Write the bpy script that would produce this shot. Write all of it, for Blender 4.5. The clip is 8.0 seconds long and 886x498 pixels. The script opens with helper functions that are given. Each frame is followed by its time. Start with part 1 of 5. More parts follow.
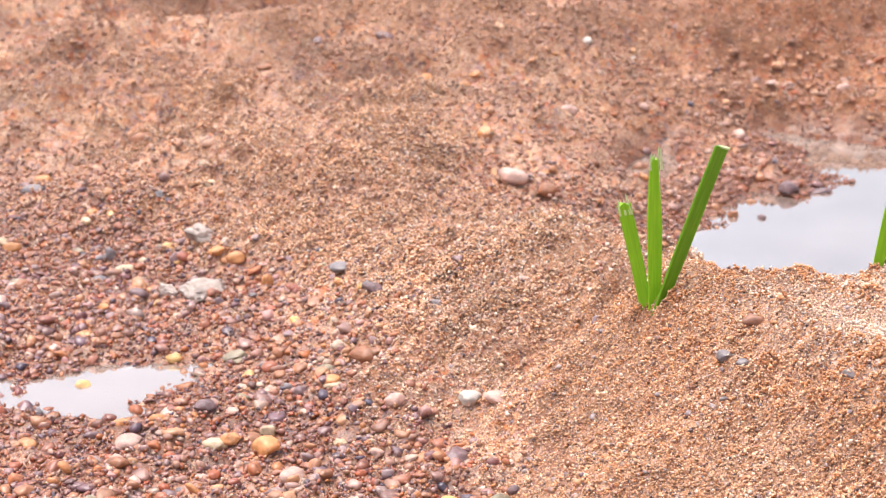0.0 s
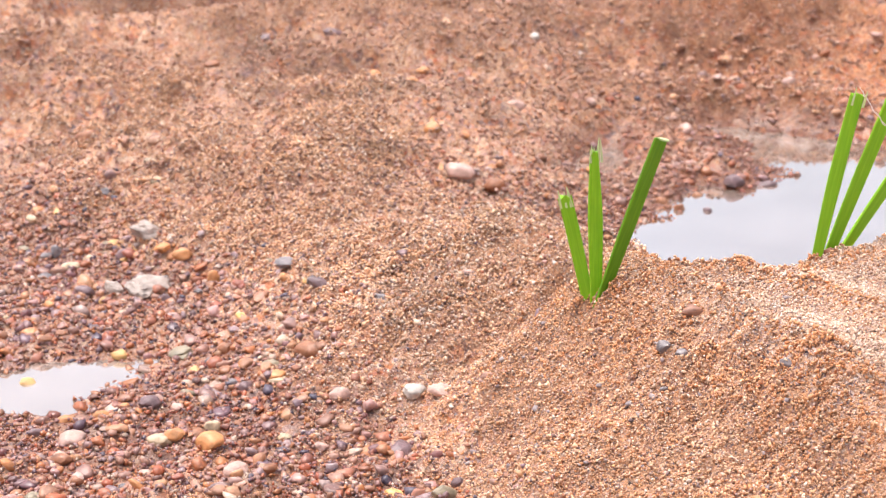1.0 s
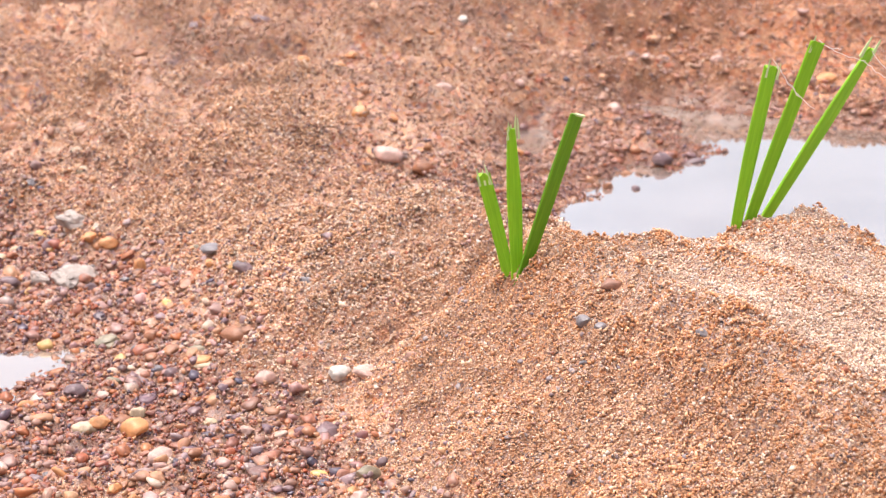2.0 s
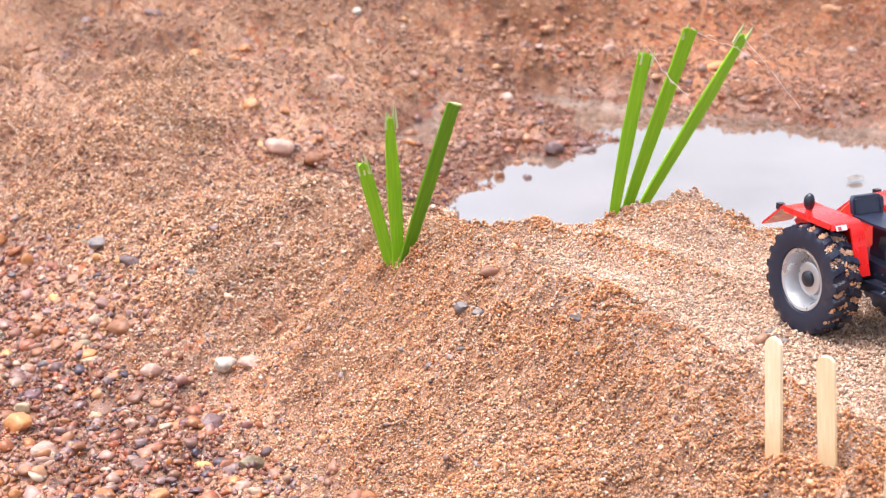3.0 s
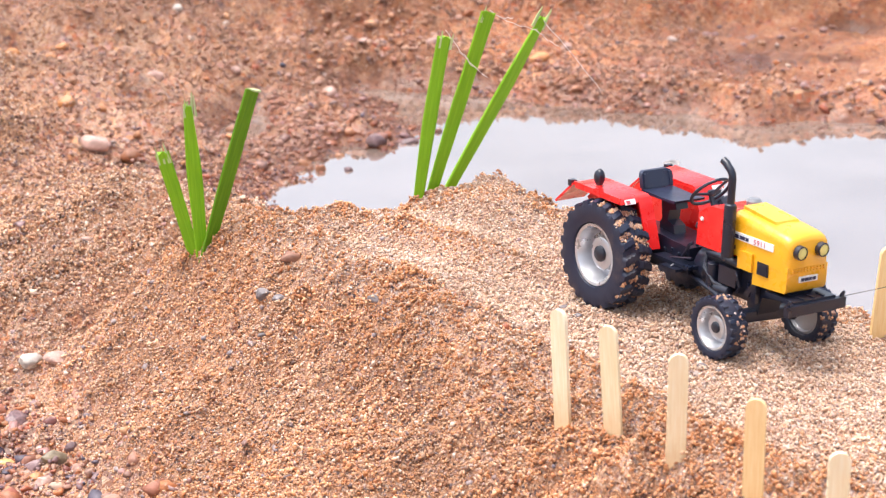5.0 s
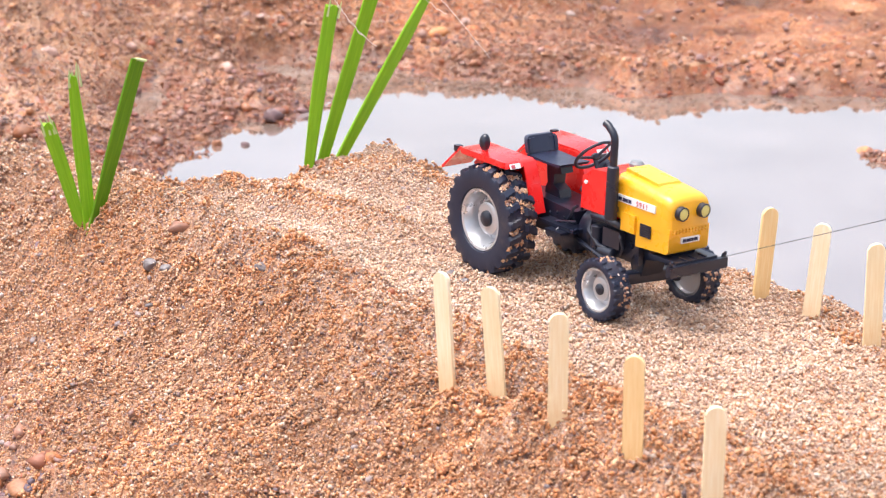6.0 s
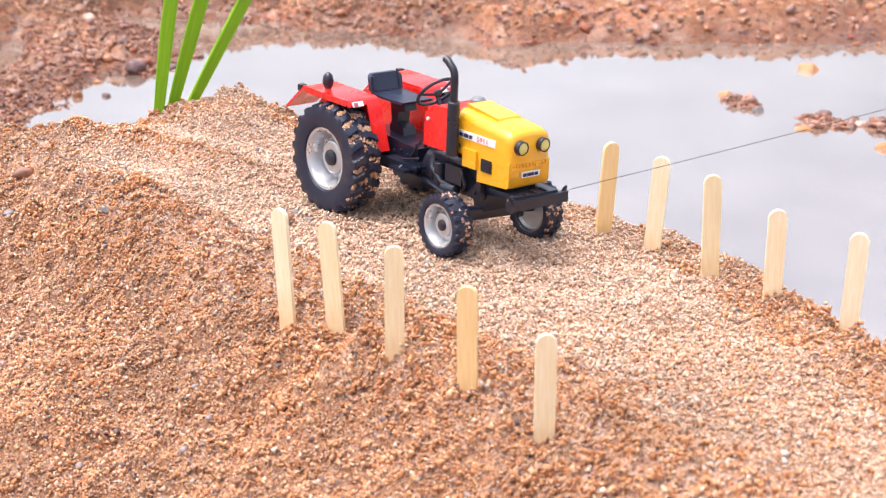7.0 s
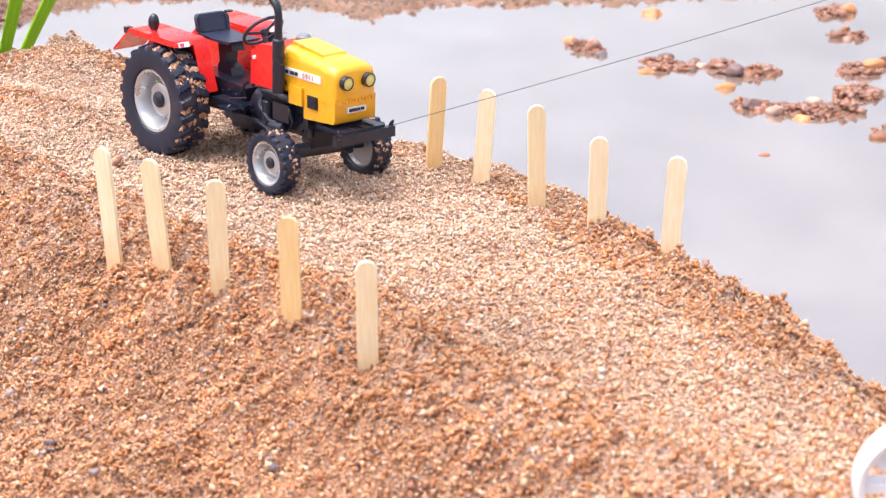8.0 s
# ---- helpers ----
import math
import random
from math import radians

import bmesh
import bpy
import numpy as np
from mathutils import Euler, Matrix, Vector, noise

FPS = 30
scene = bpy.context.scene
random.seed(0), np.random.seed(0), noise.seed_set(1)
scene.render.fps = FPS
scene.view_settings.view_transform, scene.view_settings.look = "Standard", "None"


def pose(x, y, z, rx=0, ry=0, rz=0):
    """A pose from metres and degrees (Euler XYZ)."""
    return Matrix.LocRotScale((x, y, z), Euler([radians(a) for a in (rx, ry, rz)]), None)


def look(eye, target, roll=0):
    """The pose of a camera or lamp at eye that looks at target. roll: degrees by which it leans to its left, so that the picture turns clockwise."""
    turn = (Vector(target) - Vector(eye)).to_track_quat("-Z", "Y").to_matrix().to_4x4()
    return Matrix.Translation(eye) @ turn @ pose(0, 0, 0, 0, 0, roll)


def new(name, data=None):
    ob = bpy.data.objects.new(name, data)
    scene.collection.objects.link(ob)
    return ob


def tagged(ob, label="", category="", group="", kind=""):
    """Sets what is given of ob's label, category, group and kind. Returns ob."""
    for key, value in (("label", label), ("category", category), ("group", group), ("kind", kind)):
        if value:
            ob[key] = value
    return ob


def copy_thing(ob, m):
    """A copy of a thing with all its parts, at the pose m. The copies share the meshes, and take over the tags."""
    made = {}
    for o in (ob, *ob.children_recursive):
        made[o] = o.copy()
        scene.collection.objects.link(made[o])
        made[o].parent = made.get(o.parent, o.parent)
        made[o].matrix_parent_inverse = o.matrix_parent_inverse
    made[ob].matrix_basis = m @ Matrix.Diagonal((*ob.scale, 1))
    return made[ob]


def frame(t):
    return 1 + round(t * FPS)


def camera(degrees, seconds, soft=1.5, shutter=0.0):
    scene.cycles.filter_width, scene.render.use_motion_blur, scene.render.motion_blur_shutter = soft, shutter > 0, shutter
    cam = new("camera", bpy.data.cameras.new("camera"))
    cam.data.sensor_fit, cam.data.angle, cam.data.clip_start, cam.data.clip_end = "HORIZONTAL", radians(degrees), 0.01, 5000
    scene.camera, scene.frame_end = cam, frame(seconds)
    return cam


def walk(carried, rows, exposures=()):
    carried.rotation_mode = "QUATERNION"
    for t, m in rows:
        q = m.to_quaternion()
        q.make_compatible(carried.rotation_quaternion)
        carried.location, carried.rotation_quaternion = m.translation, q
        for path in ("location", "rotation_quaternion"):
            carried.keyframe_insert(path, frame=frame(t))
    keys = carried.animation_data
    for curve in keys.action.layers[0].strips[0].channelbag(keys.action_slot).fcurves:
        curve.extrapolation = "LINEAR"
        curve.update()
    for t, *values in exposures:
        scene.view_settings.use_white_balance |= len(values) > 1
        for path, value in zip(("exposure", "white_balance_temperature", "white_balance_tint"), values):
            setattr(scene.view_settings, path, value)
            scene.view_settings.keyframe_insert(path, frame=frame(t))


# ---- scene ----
cam = camera(28.0, 8.0, 1.2)
PATH = [
    (0, 0.00000, 0.00000, 0.45845, -18.014, -0.373, -0.000),
    (0.5, 0.00352, -0.00112, 0.45726, -18.036, -0.355, -0.490),
    (1, 0.00913, -0.00386, 0.45675, -18.081, -0.373, -1.421),
    (2.5, 0.03574, -0.01109, 0.45011, -18.632, -1.323, -4.387),
    (3, 0.04583, -0.01663, 0.45084, -18.708, -1.134, -5.955),
    (3.5, 0.05199, -0.01928, 0.45102, -18.681, -1.168, -6.941),
    (4, 0.05956, -0.02115, 0.44897, -18.390, -1.252, -8.237),
    (5.5, 0.08281, -0.02338, 0.43388, -18.867, -0.859, -12.166),
    (6, 0.08819, -0.02661, 0.43012, -19.214, -0.726, -13.749),
    (6.5, 0.09664, -0.03027, 0.42380, -19.841, -0.683, -15.478),
    (7, 0.10894, -0.03481, 0.41915, -20.500, -0.300, -17.462),
    (7.5, 0.11688, -0.04313, 0.41524, -20.914, -0.253, -19.586),
    (8, 0.12550, -0.04924, 0.40749, -21.638, -0.333, -21.773),
]
walk(cam, [(t, pose(x, y, z, 90 + pitch, 0, yaw) @ pose(0, 0, 0, 0, 0, roll)) for t, x, y, z, pitch, roll, yaw in PATH])

# ==== world ====
FOCUS = cam.data.dof
FOCUS.use_dof, FOCUS.focus_distance, FOCUS.aperture_fstop = True, 0.91, 24.0

world = bpy.data.worlds.new("overcast_sky")
scene.world = world
world.use_nodes = True
wn, wl = world.node_tree.nodes, world.node_tree.links
sky = wn.new("ShaderNodeTexSky")
sky.sky_type, sky.sun_disc = "NISHITA", False
sky.sun_elevation, sky.sun_rotation = radians(75), radians(292)
sky.air_density, sky.dust_density, sky.ozone_density = 1.0, 6.0, 1.0
haze = wn.new("ShaderNodeHueSaturation")
haze.inputs["Saturation"].default_value = 0.62
wl.new(sky.outputs["Color"], haze.inputs["Color"])
cloud = wn.new("ShaderNodeTexNoise")
cloud.inputs["Scale"].default_value, cloud.inputs["Detail"].default_value, cloud.inputs["Roughness"].default_value = 3.2, 5.0, 0.55
wl.new(wn.new("ShaderNodeTexCoord").outputs["Generated"], cloud.inputs["Vector"])
veil = wn.new("ShaderNodeMapRange")
for key, value in (("From Min", 0.3), ("From Max", 0.7), ("To Min", 0.86), ("To Max", 1.14)):
    veil.inputs[key].default_value = value
wl.new(cloud.outputs["Fac"], veil.inputs["Value"])
cover = wn.new("ShaderNodeVectorMath")
cover.operation = "SCALE"
wl.new(haze.outputs["Color"], cover.inputs[0])
wl.new(veil.outputs["Result"], cover.inputs["Scale"])
wl.new(cover.outputs["Vector"], wn["Background"].inputs["Color"])
wn["Background"].inputs["Strength"].default_value = 0.160

sun_data = bpy.data.lights.new("sun", "SUN")
sun_data.energy, sun_data.angle, sun_data.color = 0.85, radians(45), (0.96, 0.985, 1.04)
sun = new("sun", sun_data)
sun.matrix_world = look((-0.50, 0.20, 2.0), (0, 0, 0))
scene.view_settings.exposure = 1.12

# ==== materials ====


class Nodes:
    """A small wrapper to write node materials in few lines."""

    def __init__(self, name, rough=0.6, metal=0.0):
        self.mat = bpy.data.materials.new(name)
        self.mat.use_nodes = True
        self.n, self.l = self.mat.node_tree.nodes, self.mat.node_tree.links
        self.b = self.n["Principled BSDF"]
        self.b.inputs["Roughness"].default_value, self.b.inputs["Metallic"].default_value = rough, metal

    def add(self, kind, **values):
        node = self.n.new("ShaderNode" + kind)
        for key, value in values.items():
            node.inputs[key.replace("_", " ")].default_value = value
        return node

    def link(self, a, b):
        self.l.new(a, b)
        return self

    def place(self):
        return self.n.new("ShaderNodeNewGeometry").outputs["Position"]

    def local(self):
        return self.n.new("ShaderNodeTexCoord").outputs["Object"]

    def noise(self, where, scale, detail=4.0, rough=0.6):
        node = self.add("TexNoise", Scale=scale, Detail=detail, Roughness=rough)
        self.link(where, node.inputs["Vector"])
        return node.outputs["Fac"]

    def ramp(self, fac, *stops):
        node = self.n.new("ShaderNodeValToRGB")
        bar = node.color_ramp
        while len(bar.elements) < len(stops):
            bar.elements.new(0.5)
        for element, (at, colour) in zip(bar.elements, stops):
            element.position, element.color = at, (*colour, 1) if len(colour) == 3 else colour
        self.link(fac, node.inputs["Fac"])
        return node

    def mix(self, fac, a, b, kind="MIX"):
        node = self.n.new("ShaderNodeMix")
        node.data_type, node.blend_type = "RGBA", kind
        for socket, value in ((node.inputs["Factor"], fac), (node.inputs["A"], a), (node.inputs["B"], b)):
            if isinstance(value, (int, float)):
                socket.default_value = value
            elif isinstance(value, tuple):
                socket.default_value = (*value, 1)
            else:
                self.link(value, socket)
        return node.outputs["Result"]

    def bump(self, height, strength, distance):
        node = self.add("Bump", Strength=strength, Distance=distance)
        self.link(height, node.inputs["Height"]).link(node.outputs["Normal"], self.b.inputs["Normal"])
        return self

    def colour(self, source):
        if isinstance(source, tuple):
            self.b.inputs["Base Color"].default_value = (*source, 1)
        else:
            self.link(source, self.b.inputs["Base Color"])
        return self

    def gloss(self, source):
        self.link(source, self.b.inputs["Roughness"])
        return self


def grey(v):
    return (v, v, v)


GRAIN_STOPS = ((0.0, (0.650, 0.330, 0.165)), (0.15, (0.790, 0.480, 0.290)), (0.30, (0.480, 0.215, 0.110)), (0.43, (0.850, 0.600, 0.410)),
               (0.56, (0.690, 0.370, 0.195)), (0.68, (0.900, 0.760, 0.630)), (0.75, (0.360, 0.155, 0.095)), (0.83, (0.600, 0.400, 0.330)), (0.91, (0.130, 0.095, 0.105)), (0.955, (0.730, 0.430, 0.250)))

PALE_STOPS = ((0.0, (0.840, 0.620, 0.450)), (0.14, (0.760, 0.490, 0.315)), (0.27, (0.900, 0.780, 0.660)), (0.40, (0.640, 0.350, 0.200)), (0.51, (0.860, 0.640, 0.470)),
              (0.63, (0.520, 0.270, 0.165)), (0.72, (0.920, 0.850, 0.770)), (0.82, (0.780, 0.500, 0.330)), (0.90, (0.270, 0.190, 0.185)), (0.95, (0.660, 0.480, 0.410)))

ORANGE_STOPS = ((0.0, (0.680, 0.320, 0.135)), (0.15, (0.790, 0.450, 0.230)), (0.29, (0.520, 0.205, 0.080)), (0.42, (0.840, 0.560, 0.340)), (0.55, (0.430, 0.160, 0.075)),
                (0.63, (0.700, 0.340, 0.150)), (0.75, (0.860, 0.660, 0.470)), (0.86, (0.200, 0.095, 0.075)), (0.90, (0.640, 0.290, 0.120)))



def softened(stops, share):
    """The same palette with every colour drawn a little towards the mean."""
    mean = [sum(c[k] for _, c in stops) / len(stops) for k in range(3)]
    return tuple((at, tuple((1 - share) * c + share * m for c, m in zip(colour, mean))) for at, colour in stops)


PALE_STOPS, ORANGE_STOPS = softened(PALE_STOPS, 0.24), softened(ORANGE_STOPS, 0.24)
PEBBLE_STOPS = ((0.0, (0.640, 0.225, 0.080)), (0.12, (0.360, 0.140, 0.095)), (0.23, (0.680, 0.350, 0.170)), (0.34, (0.240, 0.145, 0.165)), (0.44, (0.540, 0.300, 0.205)),
                (0.54, (0.540, 0.145, 0.060)), (0.63, (0.105, 0.092, 0.130)), (0.71, (0.660, 0.270, 0.095)), (0.81, (0.400, 0.275, 0.275)), (0.89, (0.760, 0.560, 0.390)), (0.95, (0.580, 0.320, 0.270)))


def wetness(s):
    """How wet the ground is: near the water's level, with an uneven border."""
    where = s.place()
    split = s.n.new("ShaderNodeSeparateXYZ")
    s.link(where, split.inputs[0])
    wave = s.add("Math")
    wave.operation = "MULTIPLY_ADD"
    s.link(s.noise(where, 16.0, 3.0), wave.inputs[0])
    wave.inputs[1].default_value = 0.03
    s.link(split.outputs["Z"], wave.inputs[2])
    damp = s.n.new("ShaderNodeMapRange")
    damp.inputs["From Min"].default_value, damp.inputs["From Max"].default_value = 0.022, 0.042
    damp.inputs["To Min"].default_value, damp.inputs["To Max"].default_value = 1.0, 0.0
    s.link(wave.outputs[0], damp.inputs["Value"])
    return damp.outputs["Result"]


def sand_material():
    s = Nodes("sand", 0.85)
    where = s.place()

    def cell_layer(scale, stops):
        cells = s.add("TexVoronoi", Scale=scale)
        s.link(where, cells.inputs["Vector"])
        pick = s.n.new("ShaderNodeSeparateColor")
        s.link(cells.outputs["Color"], pick.inputs[0])
        return cells.outputs["Distance"], s.ramp(pick.outputs[0], *stops).outputs["Color"]

    small_height, small = cell_layer(820.0, GRAIN_STOPS)
    large_height, large = cell_layer(190.0, PEBBLE_STOPS)
    share = s.ramp(s.noise(where, 34.0, 5.0, 0.7), (0.38, grey(0.0)), (0.60, grey(0.85))).outputs["Color"]
    speck = s.mix(share, small, large)
    # Mottled tone, with shade between the loose grains put into its darkness.
    patch = s.ramp(s.noise(where, 9.0, 5.0), (0.3, (0.42, 0.415, 0.43)), (0.7, (0.80, 0.80, 0.83))).outputs["Color"]
    streak = s.n.new("ShaderNodeMapping")
    streak.inputs["Scale"].default_value = (0.55, 1.0, 1.0)
    s.link(where, streak.inputs["Vector"])
    broad = s.ramp(s.noise(streak.outputs["Vector"], 8.0, 4.0, 0.55), (0.37, (0.76, 0.69, 0.65)), (0.61, (1.40, 1.37, 1.32))).outputs["Color"]
    tone = s.mix(1.0, s.mix(1.0, speck, patch, "MULTIPLY"), broad, "MULTIPLY")
    damp = wetness(s)
    rise = s.n.new("ShaderNodeSeparateXYZ")
    s.link(where, rise.inputs[0])
    aired = s.n.new("ShaderNodeMapRange")
    aired.inputs["From Min"].default_value, aired.inputs["From Max"].default_value = 0.028, 0.068
    seep = s.n.new("ShaderNodeMapRange")
    for key, value in (("From Min", 1.35), ("From Max", 1.65), ("To Min", 0.0), ("To Max", -0.05)):
        seep.inputs[key].default_value = value
    s.link(rise.outputs["Y"], seep.inputs["Value"])
    level = s.add("Math")
    s.link(rise.outputs["Z"], level.inputs[0]).link(seep.outputs["Result"], level.inputs[1])
    s.link(level.outputs[0], aired.inputs["Value"])
    crust = s.n.new("ShaderNodeMapRange")
    crust.inputs["From Min"].default_value, crust.inputs["From Max"].default_value = 0.118, 0.129
    s.link(rise.outputs["Z"], crust.inputs["Value"])
    moist = s.mix(crust.outputs["Result"], s.mix(1.0, small, (0.82, 0.73, 0.66), "MULTIPLY"), s.mix(1.0, small, (0.99, 1.0, 1.03), "MULTIPLY"))
    # On the bank too, this factor paints in the shade between grains.
    light = s.mix(1.0, moist, s.ramp(s.noise(where, 12.0, 4.0), (0.3, (0.46, 0.43, 0.44)), (0.7, (0.70, 0.68, 0.70))).outputs["Color"], "MULTIPLY")
    tone = s.mix(aired.outputs["Result"], tone, light)
    # Soaked patches on the ground behind the large puddle.
    away = s.add("VectorMath")
    away.operation = "DISTANCE"
    away.inputs[1].default_value = (0.74, 1.84, 0.0)
    reach = s.n.new("ShaderNodeMapRange")
    for key, value in (("From Min", 0.36), ("From Max", 0.66), ("To Min", 1.0), ("To Max", 0.0)):
        reach.inputs[key].default_value = value
    s.link(where, away.inputs[0]).link(away.outputs["Value"], reach.inputs["Value"])
    soaked = s.ramp(s.noise(streak.outputs["Vector"], 13.0, 5.0, 0.6), (0.36, (0.60, 0.42, 0.30)), (0.60, (1.0, 0.84, 0.72))).outputs["Color"]
    tone = s.mix(reach.outputs["Result"], tone, s.mix(1.0, tone, soaked, "MULTIPLY"))
    s.colour(s.mix(damp, tone, s.mix(1.0, tone, (0.72, 0.61, 0.56), "MULTIPLY")))
    rough = s.n.new("ShaderNodeMapRange")
    rough.inputs["To Min"].default_value, rough.inputs["To Max"].default_value = 0.9, 0.26
    s.link(damp, rough.inputs["Value"]).gloss(rough.outputs["Result"])
    fine = s.mix(share, s.mix(0.5, small_height, s.noise(where, 260.0, 3.0)), large_height)
    s.bump(fine, 1.0, 0.0022)
    lumps = s.add("Bump", Strength=0.8, Distance=0.008)
    s.link(s.noise(where, 85.0, 5.0, 0.65), lumps.inputs["Height"]).link(lumps.outputs["Normal"], s.n["Bump"].inputs["Normal"])
    firm = s.n.new("ShaderNodeMapRange")
    firm.inputs["To Min"].default_value, firm.inputs["To Max"].default_value = 1.0, 0.75
    s.link(damp, firm.inputs["Value"]).link(firm.outputs["Result"], s.n["Bump"].inputs["Strength"])
    s.b.inputs["Specular IOR Level"].default_value = 0.35
    film = s.n.new("ShaderNodeMapRange")
    film.inputs["To Max"].default_value = 0.32
    s.link(damp, film.inputs["Value"]).link(film.outputs["Result"], s.b.inputs["Coat Weight"])
    s.b.inputs["Coat IOR"].default_value, s.b.inputs["Coat Roughness"].default_value = 1.5, 0.2
    return s.mat


def grain_material(name, tint, stops=GRAIN_STOPS):
    s = Nodes(name, 0.6)
    s.b.inputs["Specular IOR Level"].default_value = 0.3
    pick = s.n.new("ShaderNodeNewGeometry").outputs["Random Per Island"]
    tone = s.ramp(pick, *stops).outputs["Color"]
    patch = s.ramp(s.noise(s.place(), 17.0, 5.0), (0.32, tuple(0.80 * c for c in tint)), (0.68, tuple(1.18 * c for c in tint))).outputs["Color"]
    s.colour(s.mix(1.0, tone, patch, "MULTIPLY"))
    return s.mat


def clod_material():
    """Lumps of many small grains."""
    s = Nodes("sand_clods", 0.9)
    where = s.place()
    cells = s.add("TexVoronoi", Scale=620.0)
    s.link(where, cells.inputs["Vector"])
    pick = s.n.new("ShaderNodeSeparateColor")
    s.link(cells.outputs["Color"], pick.inputs[0])
    tone = s.ramp(pick.outputs[0], *GRAIN_STOPS).outputs["Color"]
    each = s.ramp(s.n.new("ShaderNodeNewGeometry").outputs["Random Per Island"], (0.0, (0.80, 0.70, 0.62)), (1.0, (1.08, 1.02, 0.98))).outputs["Color"]
    s.colour(s.mix(1.0, tone, each, "MULTIPLY"))
    s.bump(s.mix(0.5, cells.outputs["Distance"], s.noise(where, 240.0, 3.0)), 1.0, 0.0025)
    s.b.inputs["Specular IOR Level"].default_value = 0.3
    return s.mat


def gravel_material(name, per_island, stops=PEBBLE_STOPS):
    s = Nodes(name, 0.36)
    pick = s.n.new("ShaderNodeNewGeometry").outputs["Random Per Island"] if per_island else s.n.new("ShaderNodeObjectInfo").outputs["Random"]
    tone = s.ramp(pick, *stops).outputs["Color"]
    where = s.place()
    vein = s.ramp(s.noise(where, 130.0, 5.0, 0.7), (0.3, (0.48, 0.49, 0.52)), (0.65, (0.90, 0.90, 0.91))).outputs["Color"]
    stone = s.mix(1.0, tone, vein, "MULTIPLY")
    s.colour(s.mix(wetness(s), stone, s.mix(1.0, stone, (0.78, 0.68, 0.69), "MULTIPLY")))
    s.bump(s.noise(where, 500.0, 3.0), 0.35, 0.0008)
    film = s.n.new("ShaderNodeMapRange")
    film.inputs["To Min"].default_value, film.inputs["To Max"].default_value = 0.45, 0.17
    s.link(wetness(s), film.inputs["Value"]).gloss(film.outputs["Result"])
    return s.mat


def stone_material(name, colour, rough=0.5):
    """One stone's own colour, veined and speckled."""
    s = Nodes(name, rough)
    where = s.place()
    vein = s.ramp(s.noise(where, 150.0, 6.0, 0.7), (0.28, grey(0.55)), (0.5, grey(0.95)), (0.72, grey(1.2))).outputs["Color"]
    blot = s.ramp(s.noise(where, 45.0, 2.0), (0.4, grey(0.8)), (0.6, grey(1.05))).outputs["Color"]
    s.colour(s.mix(1.0, s.mix(1.0, colour, vein, "MULTIPLY"), blot, "MULTIPLY"))
    s.bump(s.noise(where, 420.0, 4.0), 0.5, 0.001)
    return s.mat


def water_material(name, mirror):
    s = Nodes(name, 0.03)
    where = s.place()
    # Muddy silt, its mottling strengthened to paint in soft cloud reflections.
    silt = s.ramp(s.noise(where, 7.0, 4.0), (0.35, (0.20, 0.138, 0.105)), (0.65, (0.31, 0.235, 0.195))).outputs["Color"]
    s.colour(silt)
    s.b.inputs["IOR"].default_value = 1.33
    # Coat IOR set far above water's own to brighten the mirrored sky.
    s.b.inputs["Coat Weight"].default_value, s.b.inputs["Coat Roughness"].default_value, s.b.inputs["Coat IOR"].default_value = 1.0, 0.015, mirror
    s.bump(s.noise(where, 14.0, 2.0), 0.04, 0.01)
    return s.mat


def wood_material(name, stain):
    s = Nodes(name, 0.6)
    where = s.local()
    stretch = s.n.new("ShaderNodeMapping")
    stretch.inputs["Scale"].default_value = (6.0, 6.0, 0.35)
    s.link(where, stretch.inputs["Vector"])
    grain = s.noise(stretch.outputs["Vector"], 160.0, 6.0, 0.65)
    tone = s.ramp(grain, (0.3, (0.89, 0.71, 0.42)), (0.55, (0.96, 0.84, 0.59)), (0.75, (0.97, 0.90, 0.72))).outputs["Color"]
    each = s.ramp(s.n.new("ShaderNodeObjectInfo").outputs["Random"], (0.0, (0.94, 0.88, 0.78)), (0.5, (1.0, 0.98, 0.95)), (1.0, (1.0, 1.0, 1.05))).outputs["Color"]
    foot = s.n.new("ShaderNodeSeparateXYZ")
    s.link(where, foot.inputs[0])
    edge = s.add("Math")
    edge.operation = "MULTIPLY_ADD"
    s.link(s.noise(where, 140.0, 3.0), edge.inputs[0])
    edge.inputs[1].default_value = 0.016
    s.link(foot.outputs["Z"], edge.inputs[2])
    damp = s.n.new("ShaderNodeMapRange")
    for key, value in (("From Min", 0.020), ("From Max", 0.036), ("To Min", 0.55), ("To Max", 0.0)):
        damp.inputs[key].default_value = value
    s.link(edge.outputs[0], damp.inputs["Value"])
    clean = s.mix(1.0, s.mix(1.0, tone, each, "MULTIPLY"), stain, "MULTIPLY")
    s.colour(s.mix(damp.outputs["Result"], clean, s.mix(1.0, clean, (0.80, 0.58, 0.36), "MULTIPLY")))
    s.bump(grain, 0.25, 0.0006)
    return s.mat


def leaf_material(name, low, high):
    s = Nodes(name, 0.48)
    s.b.inputs["Specular IOR Level"].default_value = 0.3
    where = s.local()
    stretch = s.n.new("ShaderNodeMapping")
    stretch.inputs["Scale"].default_value = (9.0, 9.0, 0.3)
    s.link(where, stretch.inputs["Vector"])
    fibre = s.noise(stretch.outputs["Vector"], 120.0, 4.0)
    each = s.ramp(s.n.new("ShaderNodeObjectInfo").outputs["Random"], (0.0, grey(0.85)), (1.0, grey(1.0))).outputs["Color"]
    s.colour(s.mix(1.0, s.ramp(fibre, (0.3, low), (0.7, high)).outputs["Color"], each, "MULTIPLY"))
    s.bump(fibre, 0.15, 0.0005)
    s.b.inputs["Subsurface Weight"].default_value, s.b.inputs["Subsurface Radius"].default_value = 0.15, (0.002, 0.003, 0.001)
    return s.mat


